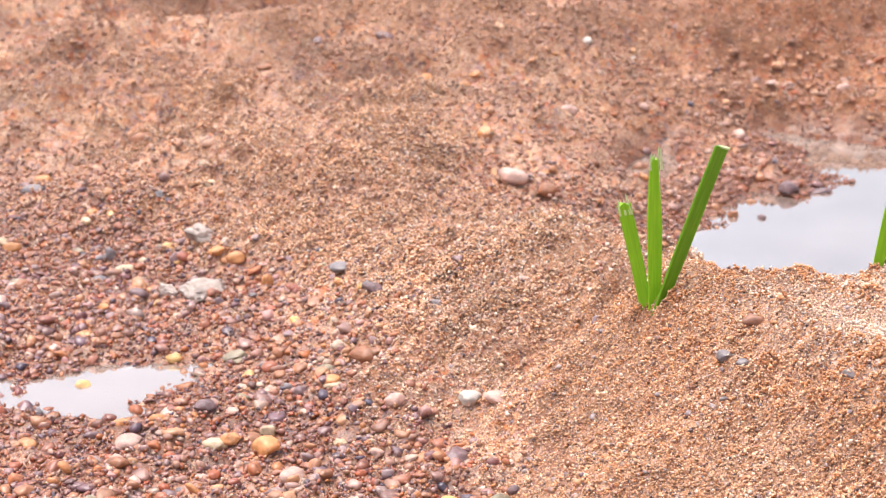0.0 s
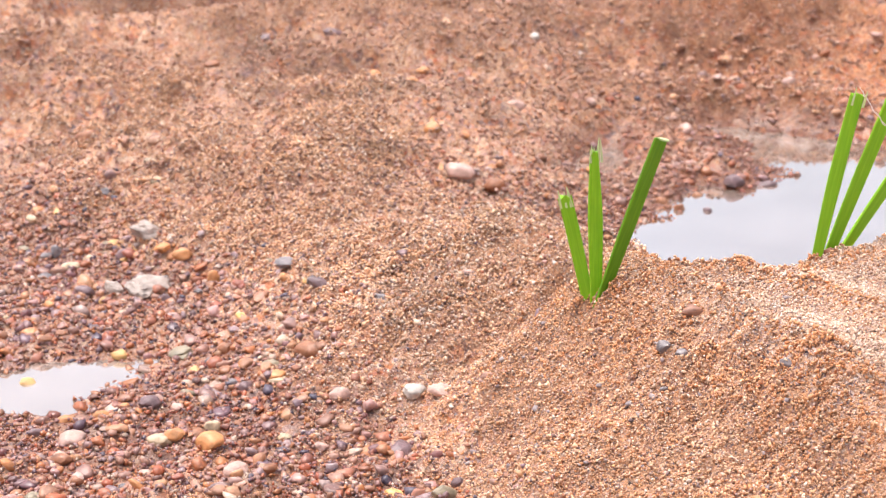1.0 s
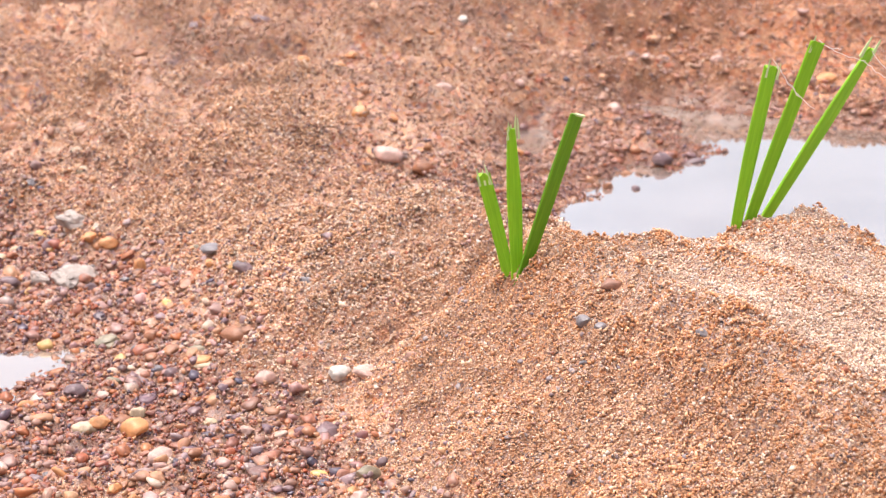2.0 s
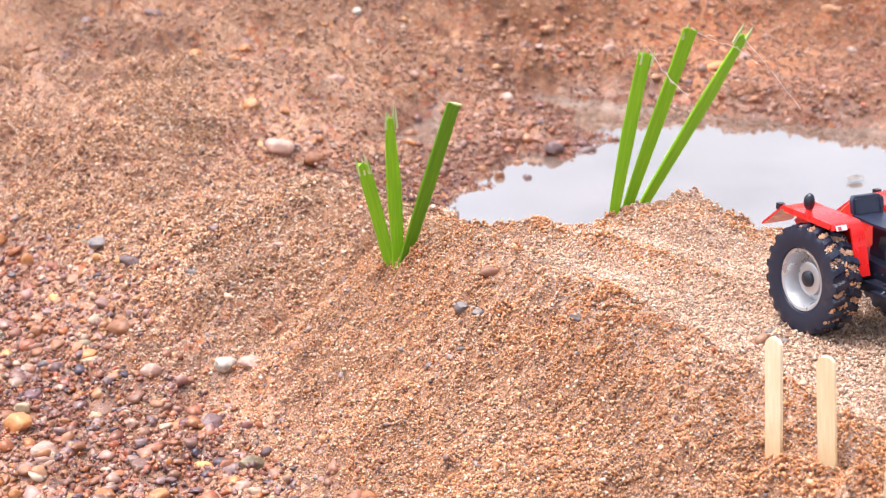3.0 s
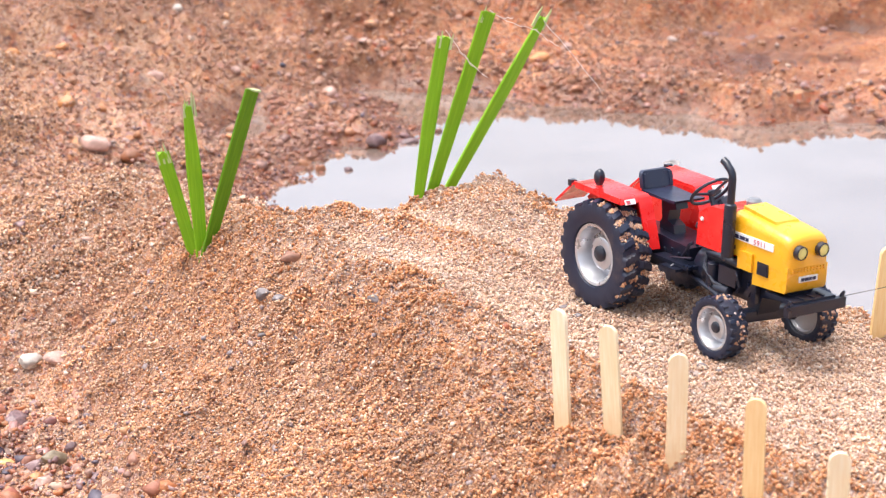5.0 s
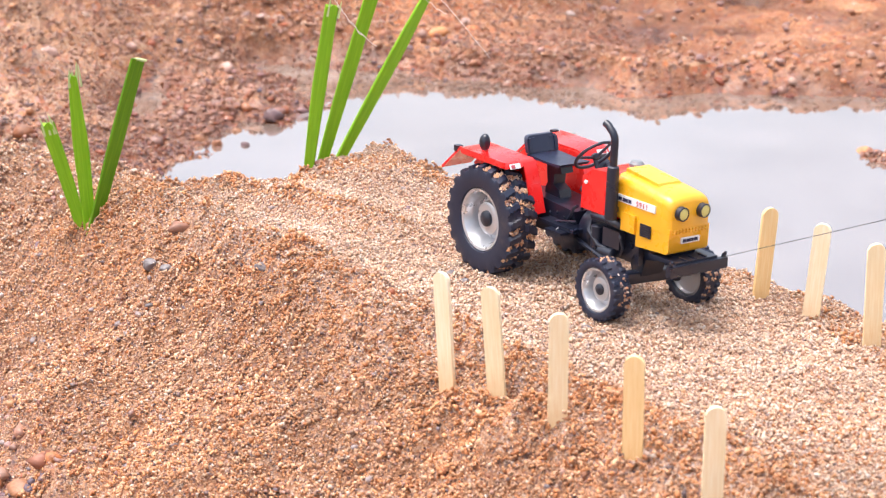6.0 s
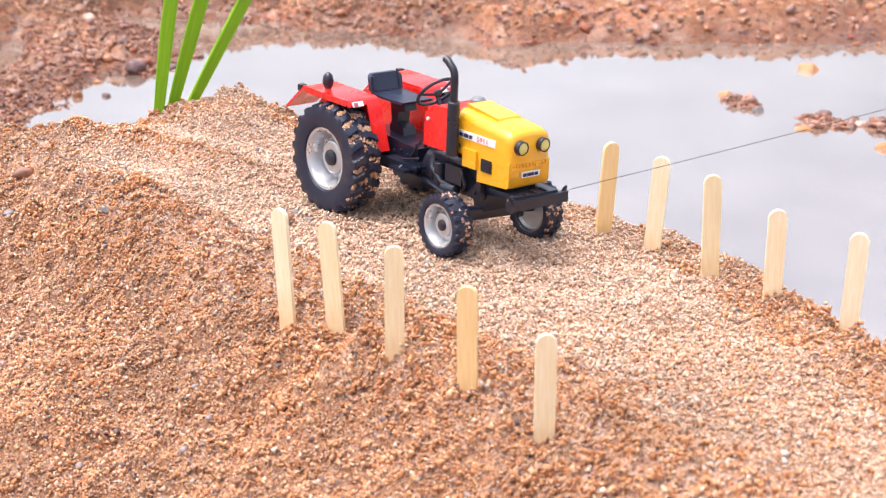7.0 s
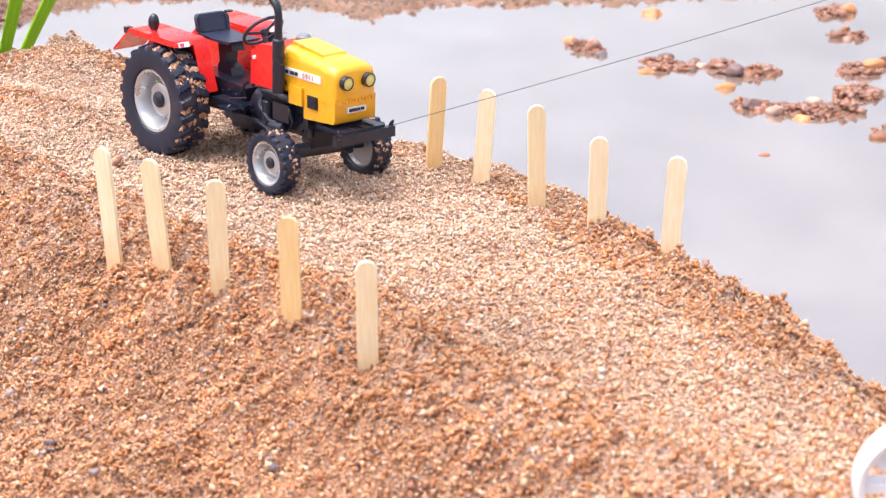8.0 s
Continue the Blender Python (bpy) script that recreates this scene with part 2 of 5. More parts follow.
def paint_material(name, colour, rough=0.3, dust=0.25, lacquer=0.0):
    """Glossy toy plastic or enamel with faint dust and fine unevenness."""
    s = Nodes(name, rough)
    where = s.local()
    dirt = s.ramp(s.noise(where, 60.0, 6.0, 0.7), (0.55, grey(0.0)), (0.85, grey(dust))).outputs["Color"]
    s.colour(s.mix(dirt, colour, (0.55, 0.36, 0.22)))
    s.gloss(s.ramp(s.noise(where, 90.0, 4.0), (0.3, grey(rough * 0.8)), (0.8, grey(min(1.0, rough * 1.5)))).outputs["Color"])
    s.bump(s.noise(where, 240.0, 3.0), 0.06, 0.0006)
    s.b.inputs["Coat Weight"].default_value, s.b.inputs["Coat Roughness"].default_value = lacquer, 0.07
    return s.mat


SAND, CLODS = sand_material(), clod_material()
GRAINS, PALE_GRAINS, DAMP_GRAINS = grain_material("sand_grains", (0.88, 0.86, 0.855)), grain_material("dry_sand_grains", (0.84, 0.815, 0.80), PALE_STOPS), grain_material("damp_sand_grains", (0.865, 0.775, 0.725), ORANGE_STOPS)
GRAVEL, PEBBLE = gravel_material("gravel", True), gravel_material("pebble", False)
WARM_STOPS = tuple((at, tuple(0.45 * c + 0.55 * m for c, m in zip(colour, (0.56, 0.305, 0.190)))) for at, colour in PEBBLE_STOPS)
WARM_GRAVEL = gravel_material("warm_gravel", True, WARM_STOPS)
SLATE_GRAVEL = gravel_material("slate_gravel", True, ((0.0, (0.30, 0.22, 0.22)), (0.25, (0.46, 0.36, 0.33)), (0.45, (0.22, 0.17, 0.20)), (0.65, (0.52, 0.26, 0.15)), (0.80, (0.36, 0.28, 0.28)), (0.92, (0.62, 0.50, 0.42))))
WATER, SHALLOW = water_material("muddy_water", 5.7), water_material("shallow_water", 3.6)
WOOD, TAN_WOOD = wood_material("birch_wood", (1.0, 1.0, 1.0)), wood_material("stained_wood", (0.95, 0.80, 0.58))
GREEN = leaf_material("green_stalk", (0.19, 0.43, 0.010), (0.30, 0.58, 0.022))
DARK_GREEN = leaf_material("dark_green_stalk", (0.100, 0.26, 0.009), (0.180, 0.40, 0.014))
TORN = leaf_material("torn_fibre", (0.38, 0.50, 0.16), (0.66, 0.72, 0.42))


# ==== ground ====
HASH = np.random.default_rng(5).random(4096 * 4)


def lattice(ix, iy, seed):
    k = (ix.astype(np.int64) * 73856093 ^ iy.astype(np.int64) * 19349663 ^ seed * 83492791) & 16383
    return HASH[k]


def wavy(x, y, scale, seed):
    """Smooth random heights of about -1 to 1, one cell per 1 / scale metres."""
    u, v = x * scale, y * scale
    iu, iv = np.floor(u), np.floor(v)
    fu, fv = u - iu, v - iv
    fu, fv = fu * fu * (3 - 2 * fu), fv * fv * (3 - 2 * fv)
    a = lattice(iu, iv, seed) * (1 - fu) + lattice(iu + 1, iv, seed) * fu
    b = lattice(iu, iv + 1, seed) * (1 - fu) + lattice(iu + 1, iv + 1, seed) * fu
    return (a * (1 - fv) + b * fv) * 2 - 1


# The flat top of the sand bank, and the shore of the large puddle.
PLATEAU = [(0.140, 0.988), (0.160, 0.975), (0.190, 0.962), (0.245, 0.966), (0.275, 0.980), (0.303, 0.976), (0.325, 0.938), (0.351, 0.874), (0.386, 0.814),
           (0.418, 0.747), (0.449, 0.694), (0.464, 0.635), (0.469, 0.56), (0.471, 0.49), (0.466, 0.42), (0.45, 0.33), (0.40, 0.34),
           (0.352, 0.47), (0.318, 0.555), (0.282, 0.64), (0.248, 0.72), (0.22, 0.80), (0.185, 0.87), (0.158, 0.935)]
SHORE = [(0.195, 1.43), (0.235, 1.50), (0.29, 1.565), (0.32, 1.555), (0.375, 1.60), (0.362, 1.65), (0.345, 1.71), (0.31, 1.785), (0.36, 1.80), (0.42, 1.755),
         (0.47, 1.72), (0.51, 1.665), (0.60, 1.64), (0.66, 1.555), (0.75, 1.545), (0.85, 1.50), (0.96, 1.47), (1.15, 1.43), (1.6, 1.38), (1.7, 0.7),
         (1.3, 0.2), (0.62, 0.2), (0.50, 0.5), (0.36, 1.0), (0.27, 1.18), (0.19, 1.30)]


def inside_dist(x, y, poly):
    """Signed distance to a closed outline: negative within."""
    d2, ins = np.full(x.shape, 1e9), np.zeros(x.shape, bool)
    for (ax, ay), (bx, by) in zip(poly, poly[1:] + poly[:1]):
        ex, ey = bx - ax, by - ay
        k = np.clip(((x - ax) * ex + (y - ay) * ey) / (ex * ex + ey * ey), 0, 1)
        d2 = np.minimum(d2, (x - ax - k * ex) ** 2 + (y - ay - k * ey) ** 2)
        ins ^= ((ay > y) != (by > y)) & (x < ex * (y - ay) / (ey if ey else 1e-9) + ax)
    return np.where(ins, -1, 1) * np.sqrt(d2)


def hump(x, y, cx, cy, rx, ry, turn=0.0):
    c, s = np.cos(turn), np.sin(turn)
    u, v = (x - cx) * c + (y - cy) * s, -(x - cx) * s + (y - cy) * c
    return np.exp(-((u / rx) ** 2) - (v / ry) ** 2)


def ease(a, b, v):
    t = np.clip((v - a) / (b - a), 0, 1)
    return t * t * (3 - 2 * t)


# Gravelly shoals that break the large puddle's surface: middle, half sizes, turn.
SHOALS = [(0.798, 1.295, 0.042, 0.020, -1.3), (0.832, 1.222, 0.046, 0.036, -0.9), (0.888, 1.185, 0.054, 0.036, -0.6), (0.845, 1.082, 0.042, 0.030, -0.7), (0.886, 1.055, 0.050, 0.036, -0.5), (0.935, 1.085, 0.040, 0.032, 0.3),
          (0.990, 1.145, 0.060, 0.036, 0.2), (0.900, 1.002, 0.022, 0.014, 0.0), (1.03, 1.244, 0.035, 0.03, 0.3), (1.07, 1.32, 0.04, 0.03, 0.3)]


# Small hollows where the sticks of one row were pushed in.
PITS = [(0.262, 0.655), (0.277, 0.624), (0.291, 0.589), (0.309, 0.550), (0.326, 0.512)]


def sandy(x, y):
    """1 where fine crumbly sand covers the ground, 0 in the gravel."""
    edge = np.interp(y, (0.6, 0.8, 1.03, 1.24, 1.42, 1.6, 2.0), (0.10, 0.07, -0.03, -0.10, -0.21, -0.30, -0.6))
    return ease(-0.05, 0.04, x - edge + 0.03 * wavy(x, y, 22, 31)) * (1 - ease(1.36, 1.48, y + 0.5 * np.minimum(x, 0.1)) * ease(-0.05, 0.08, x))


def water_side(x, y):
    """1 on the half of the bank that falls to the large puddle, and at its near end."""
    return np.clip(ease(0.02, 0.06, x - 0.30 - 0.62 * (0.80 - y)) * ease(0.92, 0.80, y) + 0.6 * ease(0.52, 0.42, y), 0, 1)


def crest_band(d):
    """1 along the rough, broken rim of the bank, 0 on its top and low on its sides; d: the distance from the rim."""
    return ease(-0.030, -0.008, d) * ease(0.055, 0.020, d)


def ground(x, y, fine=True):
    """The height of the sand at a place."""
    lake = inside_dist(x, y, SHORE) + 0.012 * wavy(x, y, 17, 3) + 0.006 * wavy(x, y, 45, 4)
    base = 0.009 + 0.004 * np.sin(4.1 * x + 1.0) * np.cos(3.3 * y) + 0.005 * wavy(x, y, 6, 9)
    base = base + 0.036 * hump(x, y, 0.03, 1.21, 0.13, 0.17, 0.5) + 0.022 * hump(x, y, -0.06, 1.50, 0.2, 0.16)
    base = base + 0.034 * hump(x, y, 0.44, 2.03, 0.26, 0.055, 0.15) + 0.062 * hump(x, y, 0.06, 1.86, 0.17, 0.085, -0.25) + 0.030 * hump(x, y, -0.02, 1.66, 0.16, 0.12) + 0.02 * hump(x, y, -0.2, 1.95, 0.3, 0.08)
    edge = y - 1.865 - 0.03 * wavy(x, x * 0.0, 7, 51) - 0.012 * wavy(x, y, 30, 52)
    base = base + 0.032 * ease(0.0, 0.075, edge) * (1 - 0.7 * ease(0.12, 0.4, edge)) * ease(0.10, 0.20, x)
    for row, (far, rise) in enumerate(((1.62, 0.014), (1.74, 0.020), (1.90, 0.026), (2.10, 0.034), (2.35, 0.045))):
        step = y - far - 0.06 * wavy(x, x * 0.0, 3.5, 60 + row) - 0.015 * wavy(x, y, 28, 70 + row)
        base = base + rise * ease(0.0, 0.034, step) * (1 - ease(0.03, 0.16, step)) * ease(0.16, 0.02, x - 0.3 * ease(1.95, 2.1, y))
    base = base + (0.022 * (1 - np.abs(wavy(x * 0.55 + 0.3 * y, y, 7, 35))) ** 2 + 0.014 * wavy(x * 0.6, y, 4.5, 36)) * ease(1.55, 1.85, y - 0.45 * ease(0.10, 0.22, x))
    base = base + 0.012 * ease(1.85, 2.3, y) + 0.010 * hump(x, y, -0.02, 0.85, 0.2, 0.12)
    base = base - (0.021 + 0.010 * wavy(x, y, 34, 43)) * hump(x, y, -0.224, 1.102, 0.048, 0.054) - (0.006 + 0.005 * wavy(x, y, 40, 44)) * hump(x, y, -0.31, 1.105, 0.06, 0.045)
    base = base + 0.034 * hump(x, y, 0.135, 1.125, 0.12, 0.06, -0.75) - 0.008 * hump(x, y, -0.150, 1.165, 0.07, 0.05)
    base = np.where(lake < 0, -0.035 * ease(0, 0.08, -lake), base * ease(-0.01, 0.10 - 0.05 * ease(1.35, 1.6, y), lake) + 0.002 * ease(0, 0.01, lake))
    base = base + 0.016 * ease(0.0, 0.03, lake) * (1 - 0.6 * ease(0.08, 0.25, lake)) * ease(1.40, 1.56, y) * (1 - np.minimum(1, 1.5 * hump(x, y, 0.25, 1.63, 0.13, 0.15))) * np.clip(0.65 + 0.6 * wavy(x, y, 5, 41), 0.15, 1.2)
    base = base + 0.014 * sandy(x, y) * ease(0.98, 1.10, y) * ease(1.75, 1.45, y) * ease(0.04, 0.10, lake)
    inlet = np.minimum(1, 1.6 * hump(x, y, 0.203, 1.655, 0.028, 0.065, -0.3))
    base = base * (1 - inlet) - 0.012 * inlet
    for cx, cy, rx, ry, turn in SHOALS:
        base = np.maximum(base, -0.034 + 0.0355 * np.minimum(1, 1.3 * hump(x, y, cx, cy, rx, ry, turn)) + 0.004 * wavy(x, y, 60, 8))
    d = inside_dist(x, y, PLATEAU) + 0.006 * wavy(x, y, 28, 1) + 0.003 * wavy(x, y, 70, 2)
    wet = ease(0.30, 0.46, x + 0.28 * (y - 0.7))
    slope = (0.68 + 0.45 * ease(0.7, 0.95, y)) * (1 - wet) + 1.0 * wet
    drop = slope * (np.sqrt(np.maximum(d + 0.010, 0) ** 2 + 0.0003) - 0.0173)
    top = 0.1322 + 0.006 * hump(x, y, 0.292, 0.955, 0.035, 0.03) - 0.0052 * hump(x, y, 0.212, 0.975, 0.060, 0.055) + 0.0015 * hump(x, y, 0.118, 0.955, 0.030, 0.030) - 0.005 * wet + 0.0015 * wavy(x, y, 14, 6)
    top = top - 0.0050 * hump(x, y, 0.221, 0.888, 0.011, 0.12, 0.64) + 0.0062 * hump(x, y, 0.238, 0.902, 0.0065, 0.075, 0.64) - 0.0035 * hump(x, y, 0.270, 0.920, 0.012, 0.11, 0.64)
    mound = top - drop
    k = 0.02
    h = np.clip(0.5 + 0.5 * (mound - base) / k, 0, 1)
    z = base * (1 - h) + mound * h + k * h * (1 - h)
    if fine:
        plain = z
        z = z + (0.008 * wavy(x, y, 13, 24) + 0.009 * (1 - np.abs(wavy(x, y, 24, 25))) ** 2 + 0.004 * (1 - np.abs(wavy(x, y, 52, 26))) ** 2) * sandy(x, y) * ease(0.05, 0.11, d) * ease(0.03, 0.08, lake) * ease(1.75, 1.45, y)
        for px, py in PITS:
            z = z - 0.0045 * hump(x, y, px, py, 0.009, 0.008) + 0.002 * hump(x, y, px - 0.012, py - 0.016, 0.012, 0.010)
        flat = np.where(d < -0.008, 0.3, 0.55 + 0.7 * ease(0.015, 0.05, d)) * ease(-0.02, 0.012, z)
        near = ease(3.5, 2.4, y)
        z = z + near * flat * (0.0030 * wavy(x, y, 48, 11) + 0.0022 * wavy(x, y, 105, 12)) + 0.0007 * wavy(x, y, 260, 13)
        crumbs = (1 - np.abs(wavy(x, y, 75, 15))) ** 2 * 0.0030 + (1 - np.abs(wavy(x, y, 140, 16))) ** 2 * 0.0020
        z = z + crumbs * (1.3 + 1.2 * ease(1.25, 1.6, y) + 1.1 * crest_band(d) * ease(0.95, 0.80, y)) * (0.12 + 0.88 * ease(-0.022, 0.0, d)) * (1 - 0.65 * water_side(x, y)) * ease(0.004, 0.03, z)
        z = z + (0.012 * wavy(x * 0.6, y, 11, 17) + 0.012 * (1 - np.abs(wavy(x * 0.7, y, 22, 18))) ** 2 + 0.010 * (1 - np.abs(wavy(x * 0.5, y, 9, 19))) ** 2) * ease(1.35, 1.7, y) * ease(0.03, 0.26, lake)
        z = z + 0.004 * wavy(x, y, 20, 14) * ease(1.05, 1.5, y) * ease(0.0, 0.06, lake)
        z = plain + (z - plain) * ease(4.5, 3.0, y) * ease(0.0, 0.26, y) * ease(2.4, 1.4, np.abs(x))
    return z


def height(x, y):
    return float(ground(np.array([float(x)]), np.array([float(y)]))[0])


def raw_mesh(name, verts, faces, smooth=False):
    """A mesh from arrays: n x 3 places, m x 3 or m x 4 corners."""
    me = bpy.data.meshes.new(name)
    count, sides = faces.shape
    me.vertices.add(len(verts))
    me.vertices.foreach_set("co", verts.astype(np.float32).ravel())
    me.loops.add(count * sides)
    me.loops.foreach_set("vertex_index", faces.astype(np.int32).ravel())
    me.polygons.add(count)
    me.polygons.foreach_set("loop_start", np.arange(0, count * sides, sides, dtype=np.int32))
    me.polygons.foreach_set("use_smooth", np.full(count, smooth))
    me.update(calc_edges=True)
    return me


def axis_steps(lo, hi, step, far, grow):
    """Even steps from lo to hi, then ever longer ones out to far."""
    inner = list(np.arange(lo, hi, step))
    for sign, end in ((1, inner[-1]), (-1, inner[0])):
        gap, at, out = step, end, []
        while abs(at) < far:
            gap *= grow
            at += sign * gap
            out.append(at)
        inner = inner + out if sign > 0 else out[::-1] + inner
    return np.array(inner)


gx = axis_steps(-0.60, 1.12, 0.010, 80.0, 1.14)
gx = np.concatenate([gx[gx < -0.36], np.arange(-0.36, 0.56, 0.0045), gx[gx > 0.565]])
near_rows, far_rows = np.arange(0.30, 1.45, 0.004), axis_steps(1.45, 2.45, 0.007, 80.0, 1.10)
back_rows = axis_steps(0.28, 0.296, 0.004, 80.0, 1.15)
gy = np.concatenate([back_rows[back_rows < 0.299], near_rows, far_rows[far_rows >= 1.449]])
mx, my = np.meshgrid(gx, gy)
mz = ground(mx, my)
cols = len(gx)
corner = (np.arange(len(gy) - 1)[:, None] * cols + np.arange(cols - 1)[None, :]).ravel()
sheet = raw_mesh("ground", np.stack([mx, my, mz], -1).reshape(-1, 3), np.stack([corner, corner + 1, corner + cols + 1, corner + cols], -1), True)
sheet.materials.append(SAND)
tagged(new("ground", sheet), "damp orange-brown river sand heaped into a flat-topped bank", "ground", kind="structure")

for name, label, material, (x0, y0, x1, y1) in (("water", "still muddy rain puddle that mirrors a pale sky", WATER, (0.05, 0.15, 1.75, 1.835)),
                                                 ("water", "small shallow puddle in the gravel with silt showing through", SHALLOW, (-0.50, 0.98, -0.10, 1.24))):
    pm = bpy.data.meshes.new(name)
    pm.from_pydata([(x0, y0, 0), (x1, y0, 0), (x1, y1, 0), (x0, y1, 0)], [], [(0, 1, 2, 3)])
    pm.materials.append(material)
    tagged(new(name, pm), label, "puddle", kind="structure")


# ==== loose grains and gravel ====
def solid(level):
    """Corners and triangles of a six-sided grain (0), an icosahedron (1) or a finer ball (2)."""
    bm = bmesh.new()
    if level == 0:
        rim = [bm.verts.new((1.1 * math.cos(a), 1.1 * math.sin(a), 0)) for a in (0.0, 2.094, 4.189)]
        top, low = bm.verts.new((0, 0, 0.95)), bm.verts.new((0, 0, -0.95))
        for a, b in zip(rim, rim[1:] + rim[:1]):
            bm.faces.new((a, b, top))
            bm.faces.new((b, a, low))
    else:
        bmesh.ops.create_icosphere(bm, subdivisions=level, radius=1)
    bm.verts.index_update()
    co, tri = np.array([v.co for v in bm.verts]), np.array([[v.index for v in f.verts] for f in bm.faces])
    bm.free()
    return co, tri


def random_turns(rng, n):
    q = rng.normal(size=(n, 4))
    q /= np.linalg.norm(q, axis=1)[:, None]
    w, x, y, z = q.T
    return np.stack([np.stack([1 - 2 * (y * y + z * z), 2 * (x * y - z * w), 2 * (x * z + y * w)], -1),
                     np.stack([2 * (x * y + z * w), 1 - 2 * (x * x + z * z), 2 * (y * z - x * w)], -1),
                     np.stack([2 * (x * z - y * w), 2 * (y * z + x * w), 1 - 2 * (x * x + y * y)], -1)], 1)


def scatter(name, label, material, seed, level, x, y, size, sink, flat=(0.6, 1.0), smooth=False, lift=0.0):
    """Loose pieces of the given radii, lying on the ground at the places given, as one object."""
    rng = np.random.default_rng(seed)
    co, tri = solid(level)
    n = len(x)
    shape = co[None] * (1 + rng.normal(0, 0.16 if level == 0 else 0.14, (n, len(co), 1)))
    if level:
        for _ in range(7):
            way = rng.normal(size=(n, 1, 3))
            way /= np.linalg.norm(way, axis=2, keepdims=True)
            over = np.maximum((shape * way).sum(2, keepdims=True) - rng.uniform(0.4, 0.82, (n, 1, 1)), 0)
            shape = shape - 0.85 * over * way
    shape = shape * np.stack([np.ones(n), rng.uniform(0.65, 1.0, n), rng.uniform(flat[0], flat[1], n)], -1)[:, None, :]
    if level == 0:
        turned = np.einsum("nij,nkj->nki", random_turns(rng, n), shape)
    else:
        spin, tip = rng.uniform(0, 6.283, n), rng.normal(0, 0.3, n)
        c, s, ct, st = np.cos(spin), np.sin(spin), np.cos(tip), np.sin(tip)
        px, py, pz = shape[..., 0] * ct[:, None] + shape[..., 2] * st[:, None], shape[..., 1], -shape[..., 0] * st[:, None] + shape[..., 2] * ct[:, None]
        turned = np.stack([px * c[:, None] - py * s[:, None], px * s[:, None] + py * c[:, None], pz], -1)
    place = np.stack([x, y, ground(x, y) + lift + size * (sink + rng.normal(0, 0.45 if level == 0 else 0.1, n))], -1)
    verts = (turned * size[:, None, None] + place[:, None, :]).reshape(-1, 3)
    faces = (tri[None] + (np.arange(n) * len(co))[:, None, None]).reshape(-1, 3)
    me = raw_mesh(name, verts, faces, smooth)
    me.materials.append(material)
    return tagged(new(name, me), label, "gravel" if level else "sand", kind="stuff")


def spread(seed, n, x0, x1, y0, y1, keep):
    """n random places in a box, thinned by the chance that keep(x, y) gives."""
    rng = np.random.default_rng(seed)
    x, y = rng.uniform(x0, x1, n), rng.uniform(y0, y1, n)
    some = rng.random(n) < keep(x, y)
    return x[some], y[some]


def on_bank(x, y):
    return ease(0.03, -0.01, inside_dist(x, y, PLATEAU) - 0.115)


def dry(x, y):
    return ease(-0.004, 0.004, ground(x, y))


def sheen(x, y):
    """The smooth wet film beside the small puddle."""
    return np.clip(0.8 * hump(x, y, -0.150, 1.165, 0.07, 0.05) + 0.3 * hump(x, y, -0.27, 1.10, 0.13, 0.075) + 0.5 * hump(x, y, -0.27, 0.98, 0.10, 0.05), 0, 0.85)


def paleness(x, y):
    """The share of dry pale grains: most on the top, few along the damp broken rim and the ridges beside the wheel tracks."""
    d = inside_dist(x, y, PLATEAU) + 0.007 * wavy(x, y, 30, 91) + 0.004 * wavy(x, y, 70, 92)
    top = 0.92 - 0.42 * ease(0.68, 0.52, y) - 0.85 * hump(x, y, 0.238, 0.902, 0.010, 0.080, 0.64) - 0.6 * hump(x, y, 0.297, 0.955, 0.045, 0.028, -0.5)
    side = np.clip(0.30 + 0.35 * wavy(x, y, 13, 93), 0.1, 0.85) * ease(0.48, 0.70, y) + 0.12
    broken = 0.58 * ease(0.62, 0.80, y) * np.clip(0.5 + 1.6 * wavy(x, y, 19, 94), 0, 1.6)
    inner = ease(-0.012 + 0.012 * ease(0.60, 0.80, y), -0.030 + 0.012 * ease(0.60, 0.80, y), d)
    share = top * inner + np.maximum(side * ease(0.020, 0.055, d), broken * (1 - inner))
    wet = water_side(x, y)
    share = share * (1 - wet) + np.maximum(share, 0.50) * wet
    return np.clip(share + 0.23, 0.0, 1.0)


def bank_grains(x, y):
    """Loose grains lie on the top and on the side away from the water."""
    near_edge = np.interp(x, (0.0, 0.09, 0.18, 0.25, 0.33, 0.45), (0.69, 0.64, 0.56, 0.45, 0.41, 0.33))
    lee = 1 - ease(0.04, 0.06, inside_dist(x, y, PLATEAU)) * ease(0.02, 0.05, x - 0.30 - 0.62 * (0.80 - y)) * ease(0.95, 0.85, y)
    return on_bank(x, y) * dry(x, y) * lee * ease(-0.02, 0.0, y - near_edge) * (1.1 - 0.5 * ease(0.6, 1.0, y))


x, y = spread(21, 420000, 0.02, 0.56, 0.32, 1.10, lambda x, y: np.clip(bank_grains(x, y), 0, 1))
light = np.random.default_rng(29).random(len(x)) < paleness(x, y)
above = inside_dist(x, y, PLATEAU) < 0.012
fair, light = light & ~above, light & above
damp = ~(fair | light)
rng = np.random.default_rng(31)
scatter("sand_grains", "pale dry sand grains on the flat top of the bank", PALE_GRAINS, 41, 0, x[light], y[light], rng.lognormal(-7.25, 0.30, light.sum()), 0.5, (0.7, 1.0), True)
rng = np.random.default_rng(30)
scatter("sand_grains", "damp orange sand grains along the rim and sides of the bank", DAMP_GRAINS, 40, 0, x[damp], y[damp], rng.lognormal(-7.18, 0.32, damp.sum()), 0.5, (0.7, 1.0), True)
rng = np.random.default_rng(25)
